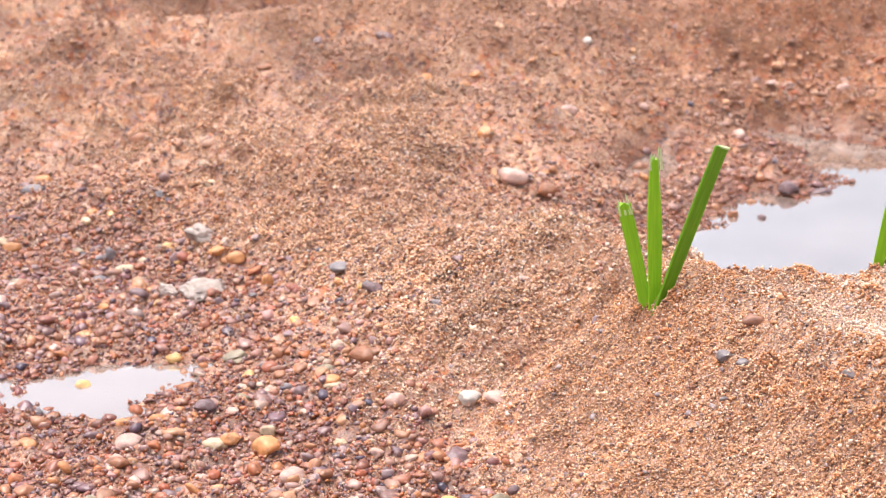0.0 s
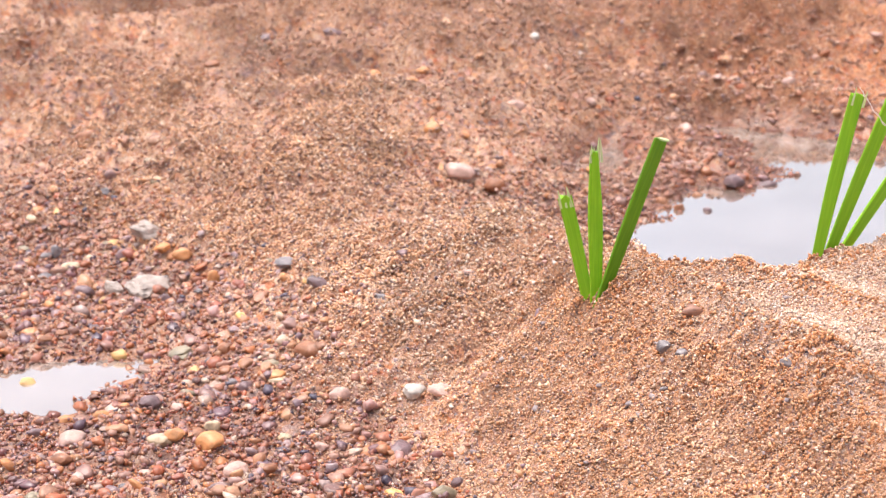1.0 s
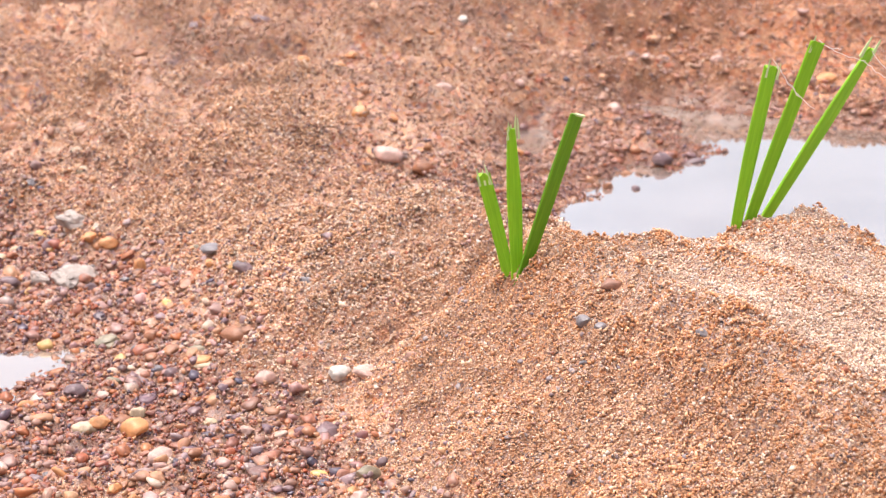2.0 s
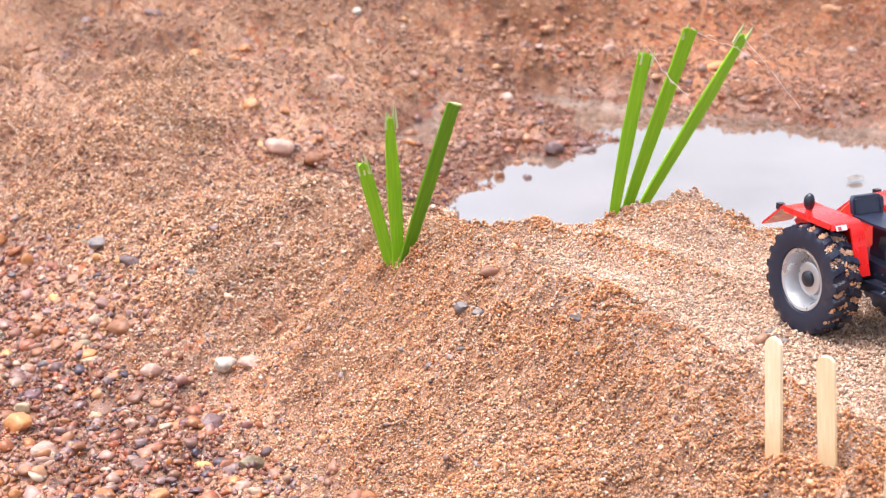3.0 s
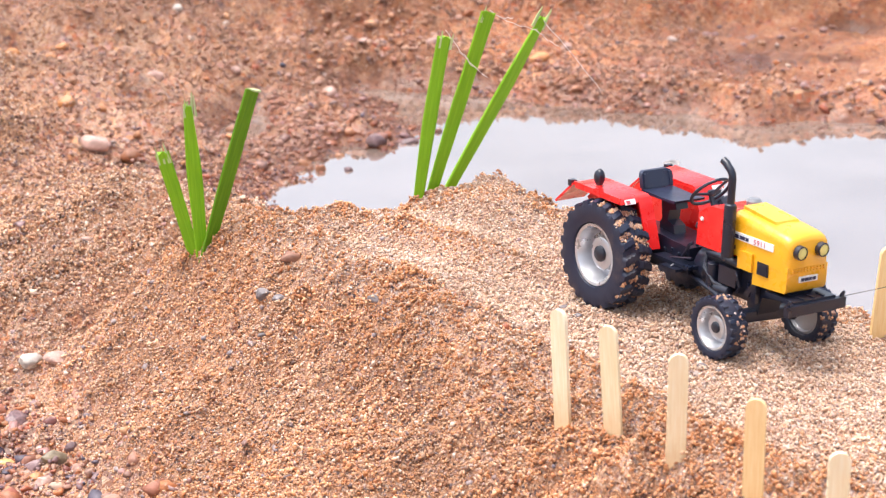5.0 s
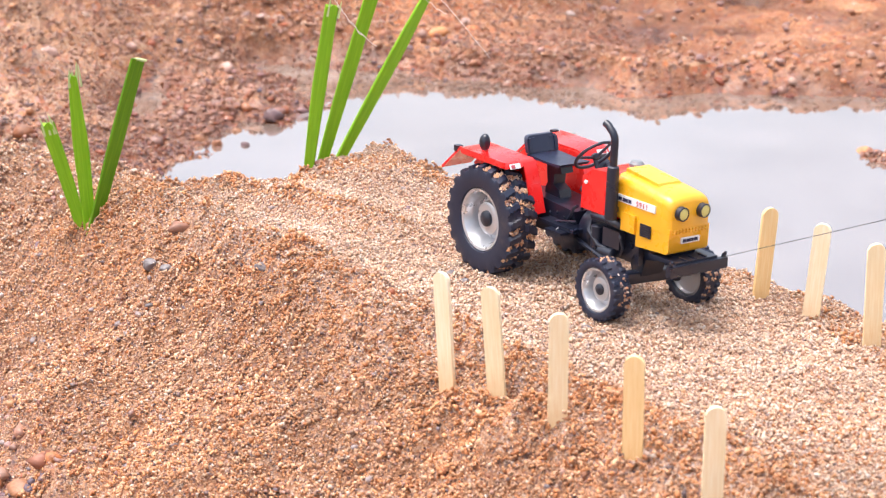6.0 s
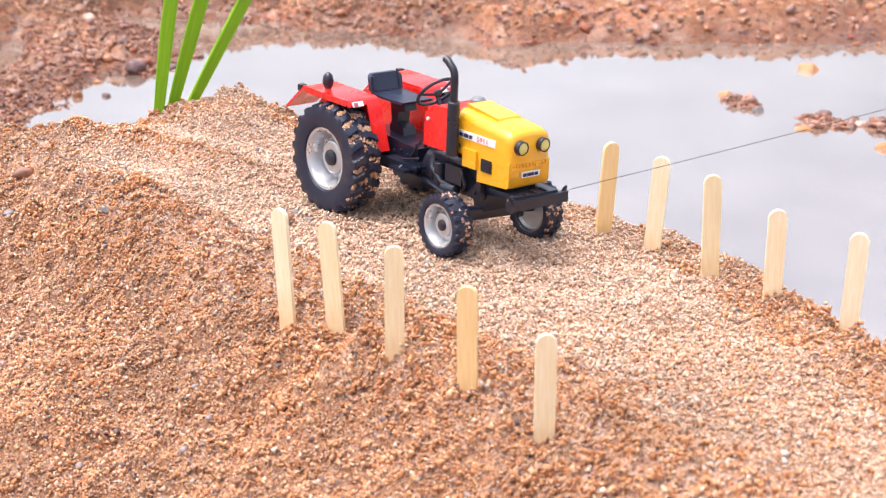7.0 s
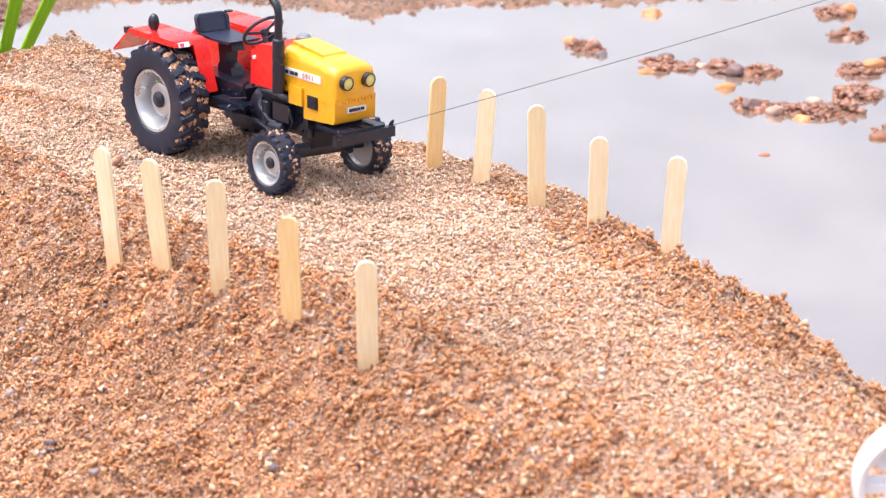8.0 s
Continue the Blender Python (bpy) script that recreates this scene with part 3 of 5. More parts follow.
scatter("sand_grains", "mixed tan sand grains low on the sides of the bank", GRAINS, 39, 0, x[fair], y[fair], rng.lognormal(-7.18, 0.32, fair.sum()), 0.5, (0.7, 1.0), True)
x, y = spread(26, 88000, -0.30, 0.24, 0.92, 1.62, lambda x, y: np.clip(sandy(x, y) * (1 - 0.8 * on_bank(x, y)) * dry(x, y) * (1.1 - 0.6 * ease(1.1, 1.6, y)), 0, 1))
rng = np.random.default_rng(36)
drift = rng.random(len(x)) < np.clip(1.0 * hump(x, y, 0.085, 1.10, 0.11, 0.14, -0.5) + 0.28, 0, 0.92)
scatter("sand_grains", "pale dry sand drifted against the foot of the bank", PALE_GRAINS, 46, 0, x[drift], y[drift], rng.lognormal(-7.0, 0.35, drift.sum()), 0.5, (0.7, 1.0), True)
scatter("sand_grains", "crumbly pinkish sand on the low heap beside the bank", GRAINS, 45, 0, x[~drift], y[~drift], rng.lognormal(-6.95, 0.35, (~drift).sum()), 0.5, (0.7, 1.0), True)
x, y = spread(22, 66000, -0.45, 0.25, 0.72, 1.50, lambda x, y: np.clip((1.0 - on_bank(x, y)) * (1.0 - 0.75 * sandy(x, y)) * (1 - 0.4 * sheen(x, y)) * dry(x, y), 0, 1))
rng = np.random.default_rng(32)
scatter("coarse_grit", "coarse grit and small stones between the pebbles", GRAVEL, 42, 0, x, y, np.minimum(rng.lognormal(-6.50, 0.34, len(x)), 0.0021), 0.35, (0.6, 1.0), True)


def gravel_bed(x, y):
    """Where the gravel lies thick: the low ground beside the bank, the shores and the shoals."""
    low = ease(0.05, 0.018, ground(x, y, False))
    return np.clip(low * (0.55 + 0.45 * wavy(x, y, 9, 21)) + 0.22, 0, 1) * (1 - 0.9 * on_bank(x, y)) * (1 - 0.85 * sandy(x, y)) * (1 - 0.8 * sheen(x, y)) * ease(-0.012, 0.0, ground(x, y, False)) * (1 - 0.7 * ease(1.35, 1.6, y) * ease(0.05, 0.15, inside_dist(x, y, SHORE)))


x, y = spread(23, 32000, -0.65, 1.15, 0.72, 2.5, gravel_bed)
rng = np.random.default_rng(33)
scatter("gravel", "rounded river gravel in orange, brown and slate grey", GRAVEL, 43, 1, x, y, rng.lognormal(-5.95, 0.36, len(x)), 0.2, (0.45, 0.85), True)
x, y = spread(24, 4200, -0.65, 1.15, 0.72, 2.5, gravel_bed)
rng = np.random.default_rng(34)
scatter("gravel", "larger rounded pebbles strewn over the gravel", GRAVEL, 44, 2, x, y, np.minimum(rng.lognormal(-5.35, 0.30, len(x)), 0.0075), 0.12, (0.4, 0.75), True)
x, y = spread(18, 21000, -0.45, 0.12, 0.72, 1.45, lambda x, y: np.clip((1 - sandy(x, y)) * (1 - 0.6 * sheen(x, y)) * ease(-0.006, 0.0, ground(x, y, False)) * (0.65 + 0.35 * wavy(x, y, 12, 23)), 0, 1))
rng = np.random.default_rng(28)
scatter("gravel", "small rounded gravel packed on the low ground", GRAVEL, 52, 1, x, y, rng.lognormal(-6.05, 0.32, len(x)), 0.15, (0.45, 0.85), True)
x, y = spread(25, 30000, 0.70, 1.15, 0.90, 1.40, lambda x, y: 0.75 * ease(-0.008, 0.0, ground(x, y, False)) * ease(0.06, 0.12, inside_dist(x, y, PLATEAU)))
rng = np.random.default_rng(35)
scatter("gravel", "wet gravel of the shoals in the puddle", WARM_GRAVEL, 45, 1, x, y, rng.lognormal(-5.90, 0.42, len(x)), 0.0, (0.4, 0.75), True)
x, y = spread(27, 6000, -0.42, 0.10, 0.74, 1.34, lambda x, y: (1 - 0.97 * sandy(x, y)) * (1 - 0.7 * sheen(x, y)) * (0.6 + 0.4 * wavy(x, y, 14, 22)) * ease(-0.008, 0.0, ground(x, y, False)))
rng = np.random.default_rng(37)
scatter("gravel", "wet rounded pebbles around the small puddle", GRAVEL, 47, 2, x, y, np.minimum(rng.lognormal(-5.55, 0.36, len(x)), 0.0075), 0.12, (0.4, 0.75), True)

x, y = spread(61, 1900, 0.02, 0.45, 0.42, 1.00, lambda x, y: on_bank(x, y) * dry(x, y) * (0.12 + 0.45 * ease(0.0, 0.05, inside_dist(x, y, PLATEAU))) * (1 - 0.8 * water_side(x, y)))
rng = np.random.default_rng(65)
scatter("gravel", "small grey and plum pebbles half sunk in the bank's sand", SLATE_GRAVEL, 54, 1, x, y, np.minimum(rng.lognormal(-6.35, 0.34, len(x)), 0.0032), 0.05, (0.4, 0.7), True)
x, y = spread(62, 420, -0.02, 0.10, 0.70, 0.90, lambda x, y: 0.9 * hump(x, y, 0.045, 0.80, 0.030, 0.060))
rng = np.random.default_rng(66)
scatter("gravel", "brown and plum pebbles at the foot of the bank", GRAVEL, 55, 2, x, y, np.minimum(rng.lognormal(-5.75, 0.40, len(x)), 0.0065), 0.1, (0.45, 0.75), True)


# Damp sand sticks together in small crumbly clumps along the rim and on the heaps.
def clump_chance(x, y):
    d = inside_dist(x, y, PLATEAU)
    ridge = 1.1 * hump(x, y, 0.238, 0.902, 0.009, 0.080, 0.64) + 0.7 * hump(x, y, 0.297, 0.955, 0.045, 0.028, -0.5)
    rim = crest_band(d) * 0.75 * (1 - 0.85 * water_side(x, y)) + 0.10 * on_bank(x, y) * ease(0.0, 0.03, d)
    heap = 0.8 * np.clip(sandy(x, y) * (1 - on_bank(x, y)), 0, 1)
    return np.clip((rim + heap + ridge) * dry(x, y) * ease(0.012, 0.03, ground(x, y, False)) * np.clip(0.45 + 1.0 * wavy(x, y, 24, 81), 0, 1), 0, 1)


def clumps(seed, n, box, material, label, mean, count=13):
    """Little heaps of a dozen or more grains each, stuck together."""
    x, y = spread(seed, n, *box, clump_chance)
    rng = np.random.default_rng(seed + 100)
    size = rng.lognormal(mean, 0.35, len(x))
    a, up = rng.uniform(0, 6.283, (len(x), count)), rng.uniform(0.0, 1.0, (len(x), count))
    out = np.sqrt(1 - up * up) * size[:, None]
    grain = np.clip(size[:, None] * rng.uniform(0.28, 0.45, (len(x), count)), 0.0006, 0.0014)
    scatter("sand_clumps", label, material, seed, 0, (x[:, None] + out * np.cos(a)).ravel(), (y[:, None] + out * np.sin(a)).ravel(), grain.ravel(), 0.2, (0.7, 1.0), True, (0.75 * size[:, None] * up).ravel())


clumps(28, 6500, (0.02, 0.50, 0.40, 1.05), DAMP_GRAINS, "small crumbly clumps of damp orange sand on the rim", -5.90)
clumps(27, 9500, (-0.35, 0.20, 1.00, 1.70), GRAINS, "small crumbly clumps of sand on the low heap", -5.60)
clumps(26, 2600, (-0.32, 0.14, 1.12, 1.75), GRAINS, "crumbly lumps of sand on the low heap", -5.15, 34)
x, y = spread(29, 2400, -0.70, 0.75, 1.45, 2.40, lambda x, y: np.clip(0.4 + 0.7 * wavy(x, y, 8, 82), 0, 1) * dry(x, y) * (1 - 0.7 * sandy(x, y)))
rng = np.random.default_rng(39)
scatter("gravel", "scattered pebbles on the ground behind the puddle", WARM_GRAVEL, 49, 1, x, y, rng.lognormal(-5.45, 0.42, len(x)), -0.1, (0.4, 0.75), True)

x, y = spread(15, 15000, 0.12, 1.15, 1.40, 2.15, lambda x, y: ease(0.16, 0.04, inside_dist(x, y, SHORE)) * ease(0.0, 0.012, inside_dist(x, y, SHORE)) * np.clip(0.6 + 0.7 * wavy(x, y, 11, 85), 0, 1))
rng = np.random.default_rng(14)
scatter("gravel", "wet mixed gravel along the far shore of the puddle", WARM_GRAVEL, 53, 1, x, y, rng.lognormal(-5.72, 0.42, len(x)), -0.05, (0.4, 0.75), True)
x, y = spread(19, 4000, -0.75, 0.80, 1.40, 2.45, lambda x, y: np.clip(0.35 + 0.9 * wavy(x, y, 13, 83), 0, 1) * dry(x, y) * ease(0.012, 0.022, ground(x, y, False)))
rng = np.random.default_rng(18)
scatter("sand_clods", "lumps of damp sand on the ground behind the puddle", CLODS, 50, 1, x, y, rng.lognormal(-5.45, 0.40, len(x)), -0.2, (0.35, 0.65), True)

x, y = spread(17, 84000, -0.62, 0.75, 1.35, 2.35, lambda x, y: (1.0 - 0.4 * ease(1.6, 2.4, y)) * dry(x, y) * np.clip(0.75 + 0.5 * wavy(x, y, 10, 84), 0, 1))
rng = np.random.default_rng(16)
scatter("coarse_grit", "coarse sand and grit on the far ground", WARM_GRAVEL, 51, 0, x, y, np.minimum(rng.lognormal(-6.25, 0.38, len(x)), 0.0028), 0.3, (0.6, 1.0), True)


# ==== things ====
def part(name, bm, material, parent=None, label="", smooth=True, bevel=0.0):
    """Links a bmesh as one mesh object, under its thing if one is given."""
    if bevel:
        sharp = [e for e in bm.edges if len(e.link_faces) == 2 and e.calc_face_angle(0) > 0.6]
        bmesh.ops.bevel(bm, geom=sharp, offset=bevel, segments=2, profile=0.6, affect="EDGES")
    bmesh.ops.recalc_face_normals(bm, faces=bm.faces)
    me = bpy.data.meshes.new(name)
    bm.to_mesh(me)
    bm.free()
    me.materials.append(material)
    if smooth:
        for f in me.polygons:
            f.use_smooth = True
        me.set_sharp_from_angle(angle=radians(40))
    ob = new(name, me)
    if parent:
        ob.parent = parent
    return tagged(ob, label) if label else ob


def empty(name, m, label, category, group=""):
    ob = new(name)
    ob.matrix_world = m
    ob.empty_display_size = 0.01
    return tagged(ob, label, category, group)


def outline_prism(outline, axis_lo, axis_hi, lay=lambda u, v, w: (u, w, v)):
    """A solid of the outline (u, v), drawn out from axis_lo to axis_hi."""
    bm = bmesh.new()
    a = [bm.verts.new(lay(u, v, axis_lo)) for u, v in outline]
    b = [bm.verts.new(lay(u, v, axis_hi)) for u, v in outline]
    n = len(outline)
    bm.faces.new(a)
    bm.faces.new(b[::-1])
    for i in range(n):
        bm.faces.new((a[i], b[i], b[(i + 1) % n], a[(i + 1) % n]))
    return bm


def block(x0, x1, y0, y1, z0, z1):
    return outline_prism([(x0, z0), (x1, z0), (x1, z1), (x0, z1)], y0, y1)


def revolve(profile, steps=40):
    """A ring of the profile (radius, place along y) turned about the y axis; closed on itself."""
    bm = bmesh.new()
    rings = []
    for i in range(steps):
        a = 2 * math.pi * i / steps
        rings.append([bm.verts.new((r * math.cos(a), w, r * math.sin(a))) for r, w in profile])
    n = len(profile)
    for i in range(steps):
        a, b = rings[i], rings[(i + 1) % steps]
        for j in range(n):
            k = (j + 1) % n
            if profile[j][0] < 1e-7 and profile[k][0] < 1e-7:
                continue
            bm.faces.new((a[j], a[k], b[k], b[j]))
    bmesh.ops.remove_doubles(bm, verts=bm.verts, dist=1e-6)
    return bm


def tube(points, radius, sides=10, closed=False):
    """A round bar along a line of points."""
    bm = bmesh.new()
    pts = [Vector(p) for p in points]
    rings, up = [], Vector((0.13, 0.27, 0.95))
    for i, p in enumerate(pts):
        a, b = pts[i - 1] if i or closed else p, pts[(i + 1) % len(pts)] if i < len(pts) - 1 or closed else p
        d = (b - a).normalized()
        u = d.cross(up).normalized()
        v = d.cross(u).normalized()
        r = radius[i] if isinstance(radius, (list, tuple)) else radius
        rings.append([bm.verts.new(p + r * (math.cos(2 * math.pi * k / sides) * u + math.sin(2 * math.pi * k / sides) * v)) for k in range(sides)])
    pairs = list(zip(rings, rings[1:])) + ([(rings[-1], rings[0])] if closed else [])
    for a, b in pairs:
        for k in range(sides):
            bm.faces.new((a[k], a[(k + 1) % sides], b[(k + 1) % sides], b[k]))
    if not closed:
        bm.faces.new(rings[0][::-1])
        bm.faces.new(rings[-1])
    return bm


def merge(*meshes):
    """Several shapes that make one moulded part."""
    out = bmesh.new()
    for bm in meshes:
        me = bpy.data.meshes.new("piece")
        bm.to_mesh(me)
        bm.free()
        out.from_mesh(me)
        bpy.data.meshes.remove(me)
    return out


def moved(bm, m):
    bmesh.ops.transform(bm, matrix=m, verts=bm.verts)
    return bm


def rounded(bm, size, angle=0.6):
    sharp = [e for e in bm.edges if len(e.link_faces) == 2 and e.calc_face_angle(0) > angle]
    bmesh.ops.bevel(bm, geom=sharp, offset=size, segments=3, profile=0.5, affect="EDGES")
    return bm


# --- flat wooden sticks in two rows along the bank ---
def stick_mesh():
    half, thick, tall, deep = 0.0039, 0.0010, 0.062, 0.030
    outline = [(-half, -deep), (half, -deep), (half, tall - half)]
    outline += [(half * math.cos(a), tall - half + half * math.sin(a)) for a in np.linspace(0.2, math.pi - 0.2, 9)] + [(-half, tall - half)]
    bm = outline_prism(outline, -thick, thick)
    bmesh.ops.bevel(bm, geom=[e for e in bm.edges if e.calc_face_angle(0) > 1.2], offset=0.0004, segments=2, affect="EDGES")
    return bm


# Foot, height over the sand, lean to the right and turn about the upright.
LEFT_ROW = [(0.2564, 0.6542, 0.1200, 0.0549, -2.9, -52), (0.2716, 0.6279, 0.1202, 0.0560, -3.8, -40), (0.2854, 0.5912, 0.1245, 0.0530, 0.3, -14), (0.3029, 0.5517, 0.1255, 0.0479, 0.0, -30), (0.3211, 0.5169, 0.1210, 0.0446, 0.4, -14)]
RIGHT_ROW = [(0.4194, 0.7016, 0.1296, 0.0446, 4.3, 4), (0.4327, 0.6746, 0.1290, 0.0459, 4.3, -38), (0.4446, 0.6345, 0.1289, 0.0479, -0.9, -14), (0.4557, 0.5979, 0.1281, 0.0434, 0.7, -20), (0.4705, 0.5601, 0.1270, 0.0457, 2.6, -36)]
first = None
for row, side in ((LEFT_ROW, "sandy slope"), (RIGHT_ROW, "edge above the water")):
    for sx, sy, sz, tall, lean, turn in row:
        m = pose(sx, sy, sz + tall - 0.062, 0, 0, turn) @ pose(0, 0, 0, 0, lean, 0)
        if first is None:
            first = part("wooden_stick", stick_mesh(), WOOD)
            first.matrix_world = m
            stick = first
        else:
            stick = copy_thing(first, m)
        stained = (sx, sy) in ((0.4194, 0.7016), (0.3029, 0.5517))
        stick.material_slots[0].link = "OBJECT"
        stick.material_slots[0].material = TAN_WOOD if stained else WOOD
        tagged(stick, ("flat tan stained wooden stick upright in the " if stained else "flat pale wooden stick upright in the ") + side, "stick", "sticks along the bank")


# --- cut green stalks pushed into the sand ---
def blade(length, width, thick, ragged, seed):
    """A flattened stalk along z, its channelled face to -y, ending in a cut or torn tip."""
    rnd = random.Random(seed)
    bm = bmesh.new()
    rings, steps, sides = [], 24, 14
    for i in range(steps + 1):
        k = i / steps
        w = width * (0.60 + 0.40 * min(1.0, k * 1.6)) * 0.5 * (1 + 0.03 * math.sin(9 * k + seed)) * (1 - (0.45 if ragged > 0.002 else 0.0) * max(0.0, k - 0.72) / 0.28)
        ring = []
        for j in range(sides):
            a = 2 * math.pi * j / sides
            z = k * (length + 0.015) - 0.015
            if i == steps:
                z += rnd.uniform(-ragged, ragged * 0.3)
            deep = 0.30 * thick * max(0.0, -math.sin(a)) ** 3
            ring.append(bm.verts.new((w * math.cos(a) + 0.0012 * math.sin(3 * k + seed), thick * 0.5 * math.sin(a) + deep, z)))
        rings.append(ring)
    for a, b in zip(rings, rings[1:]):
        for j in range(sides):
            bm.faces.new((a[j], a[(j + 1) % sides], b[(j + 1) % sides], b[j]))
    bm.faces.new(rings[0][::-1])
    bm.faces.new(rings[-1])
    return bm


def splinter(x, y, w, tall, lean):
    """One torn fibre strip that stands up from a broken end."""
    bm = bmesh.new()
    rows = []
    for k, s in ((0, 1.0), (0.5, 0.75), (0.85, 0.4)):
        rows.append([bm.verts.new((x + lean * k + w * s * dx, y + 0.5 * w * s * dy, -0.006 + (tall + 0.006) * k)) for dx, dy in ((-1, -1), (1, -1), (1, 1), (-1, 1))])
    tip = bm.verts.new((x + lean, y, tall))
    for a, b in zip(rows, rows[1:]):
        for i in range(4):
            bm.faces.new((a[i], a[(i + 1) % 4], b[(i + 1) % 4], b[i]))
    for i in range(4):
        bm.faces.new((rows[-1][i], rows[-1][(i + 1) % 4], tip))
    return bm


def plant(label, stalks):
    """Stalks: foot, tip, width, raggedness of the cut, number of torn splinters."""
    foot = Vector(stalks[0][0])
    stalks = [(Vector(low).lerp(Vector(high), -0.25), high, *rest) for low, high, *rest in stalks]
    root = empty("cut_stalks", pose(*foot), label, "plant", "cut stalks in the sand")
    for i, (low, high, width, ragged, torn, tone) in enumerate(stalks):
        way = Vector(high) - Vector(low)
        turn = way.to_track_quat("Z", "Y").to_matrix().to_4x4()
        face = Matrix.Rotation(radians((-14, 8, 22)[i % 3]), 4, "Z")
        upright = Matrix(((1, 0, 0), (0, 1, 0), (0, 0, 1))).to_4x4()
        axis = way.normalized()
        side = Vector((0, 1, 0)).cross(axis).normalized()
        upright.col[0][:3], upright.col[1][:3], upright.col[2][:3] = side, axis.cross(side), axis
        ob = part("stalk", blade(way.length, width, width * 0.45, ragged, i + len(label)), tone, root)
        ob.matrix_basis = Matrix.Translation(Vector(low) - foot) @ upright @ face
        rnd = random.Random(i + 31)
        for k in range(torn):
            x = width * (-0.38 + 0.76 * k / max(1, torn - 1))
            chip = part("torn_fibre", splinter(x, rnd.uniform(-1, 1) * width * 0.08, width * rnd.uniform(0.08, 0.13), rnd.uniform(0.003, 0.009), rnd.uniform(-0.001, 0.001)), TORN, ob, "pale torn fibre")
            chip.matrix_basis = Matrix.Translation((0.0008, 0, way.length - 0.001))
        if not torn:
            face_cut = revolve([(0.0, 0.0003), (width * 0.40, 0.0004), (width * 0.43, -0.0006), (0.0, -0.0006)], 18)
            part("cut_end", moved(face_cut, Matrix.Translation((0.0006, 0, way.length)) @ Matrix.Diagonal((1, 0.42, 1, 1)) @ pose(0, 0, 0, 90)), TORN, ob, "pale cut end")
    return root, foot


plant("three cut green leaf stalks fanned out of the sand slope",
      [((0.1180, 0.9664, 0.1006), (0.1020, 0.9683, 0.1700), 0.0082, 0.0020, 3, GREEN), ((0.1205, 0.9631, 0.1008), (0.1190, 0.9633, 0.1980), 0.0088, 0.0025, 4, GREEN), ((0.1205, 0.9584, 0.1023), (0.1560, 0.9541, 0.2065), 0.0092, 0.0006, 0, DARK_GREEN)])
crest_plant, crest_foot = plant("three long green stalks with frayed ends on the crest",
      [((0.2530, 0.9753, 0.1326), (0.2695, 0.9733, 0.2263), 0.0082, 0.0015, 2, GREEN), ((0.2639, 0.9831, 0.1338), (0.2962, 0.9792, 0.2385), 0.0092, 0.0010, 1, GREEN), ((0.2829, 1.0063, 0.1340), (0.3338, 1.0001, 0.2291), 0.0098, 0.0030, 2, GREEN)])


# --- the toy tractor ---
RED = paint_material("red_enamel", (0.85, 0.018, 0.016), 0.26, 0.10, 0.45)
YELLOW = paint_material("yellow_enamel", (0.88, 0.43, 0.016), 0.28, 0.08, 0.5)
BLACK = paint_material("black_plastic", (0.009, 0.012, 0.026), 0.32, 0.04, 0.25)
RUBBER = paint_material("tyre_rubber", (0.012, 0.018, 0.042), 0.40, 0.16)
SILVER = paint_material("silver_paint", (0.60, 0.61, 0.64), 0.30, 0.3)
SILVER.node_tree.nodes["Principled BSDF"].inputs["Metallic"].default_value = 0.65
WHITE = paint_material("white_label", (0.82, 0.82, 0.82), 0.4, 0.1)
INK = paint_material("dark_ink", (0.02, 0.02, 0.06), 0.5, 0.0)
RED_INK = paint_material("red_ink", (0.55, 0.08, 0.10), 0.5, 0.0)
LENS = paint_material("lamp_glass", (0.74, 0.66, 0.22), 0.08, 0.0)
DULL = paint_material("dull_metal", (0.20, 0.21, 0.23), 0.45, 0.1)
BLUISH = paint_material("seat_vinyl", (0.020, 0.026, 0.055), 0.32, 0.15)

TRACTOR = pose(0.332, 0.7782, 0.1298, -3.1, -0.5, -69.2)
tractor = empty("toy_tractor", TRACTOR, "red and yellow toy tractor with sandy black tyres on the bank", "toy tractor")


def tyre_shape(radius, half, rim, count, lug, bare, slant):
    """A tyre in one skin about the y axis, with slanting lugs raised from its tread in two rows."""
    bm = bmesh.new()
    steps, columns = count * 10, 17
    r0 = radius - lug
    rings = []
    for i in range(steps):
        a = 2 * math.pi * i / steps
        line = [(rim, half * 0.80), (rim * 1.04, half * 0.97), (rim + (r0 - rim) * 0.45, half * 1.06), (r0 * 0.93, half * 1.04)]
        for k in range(columns):
            w = 1 - 2 * k / (columns - 1)
            phase = (i / 10 + (0.5 if w > 0 else 0.0) + slant * abs(w)) % 1.0
            up = lug if phase < 0.50 and abs(w) > bare else 0.0
            line.append((r0 * (1 - 0.035 * w * w) + up, half * w))
        line += [(r0 * 0.93, -half * 1.04), (rim + (r0 - rim) * 0.45, -half * 1.06), (rim * 1.04, -half * 0.97), (rim, -half * 0.80), (rim * 0.97, 0)]
        rings.append([bm.verts.new((r * math.cos(a), -w, r * math.sin(a))) for r, w in line])
    n = len(rings[0])
    for a, b in zip(rings, rings[1:] + rings[:1]):
        for j in range(n):
            bm.faces.new((a[j], a[(j + 1) % n], b[(j + 1) % n], b[j]))
    return bm


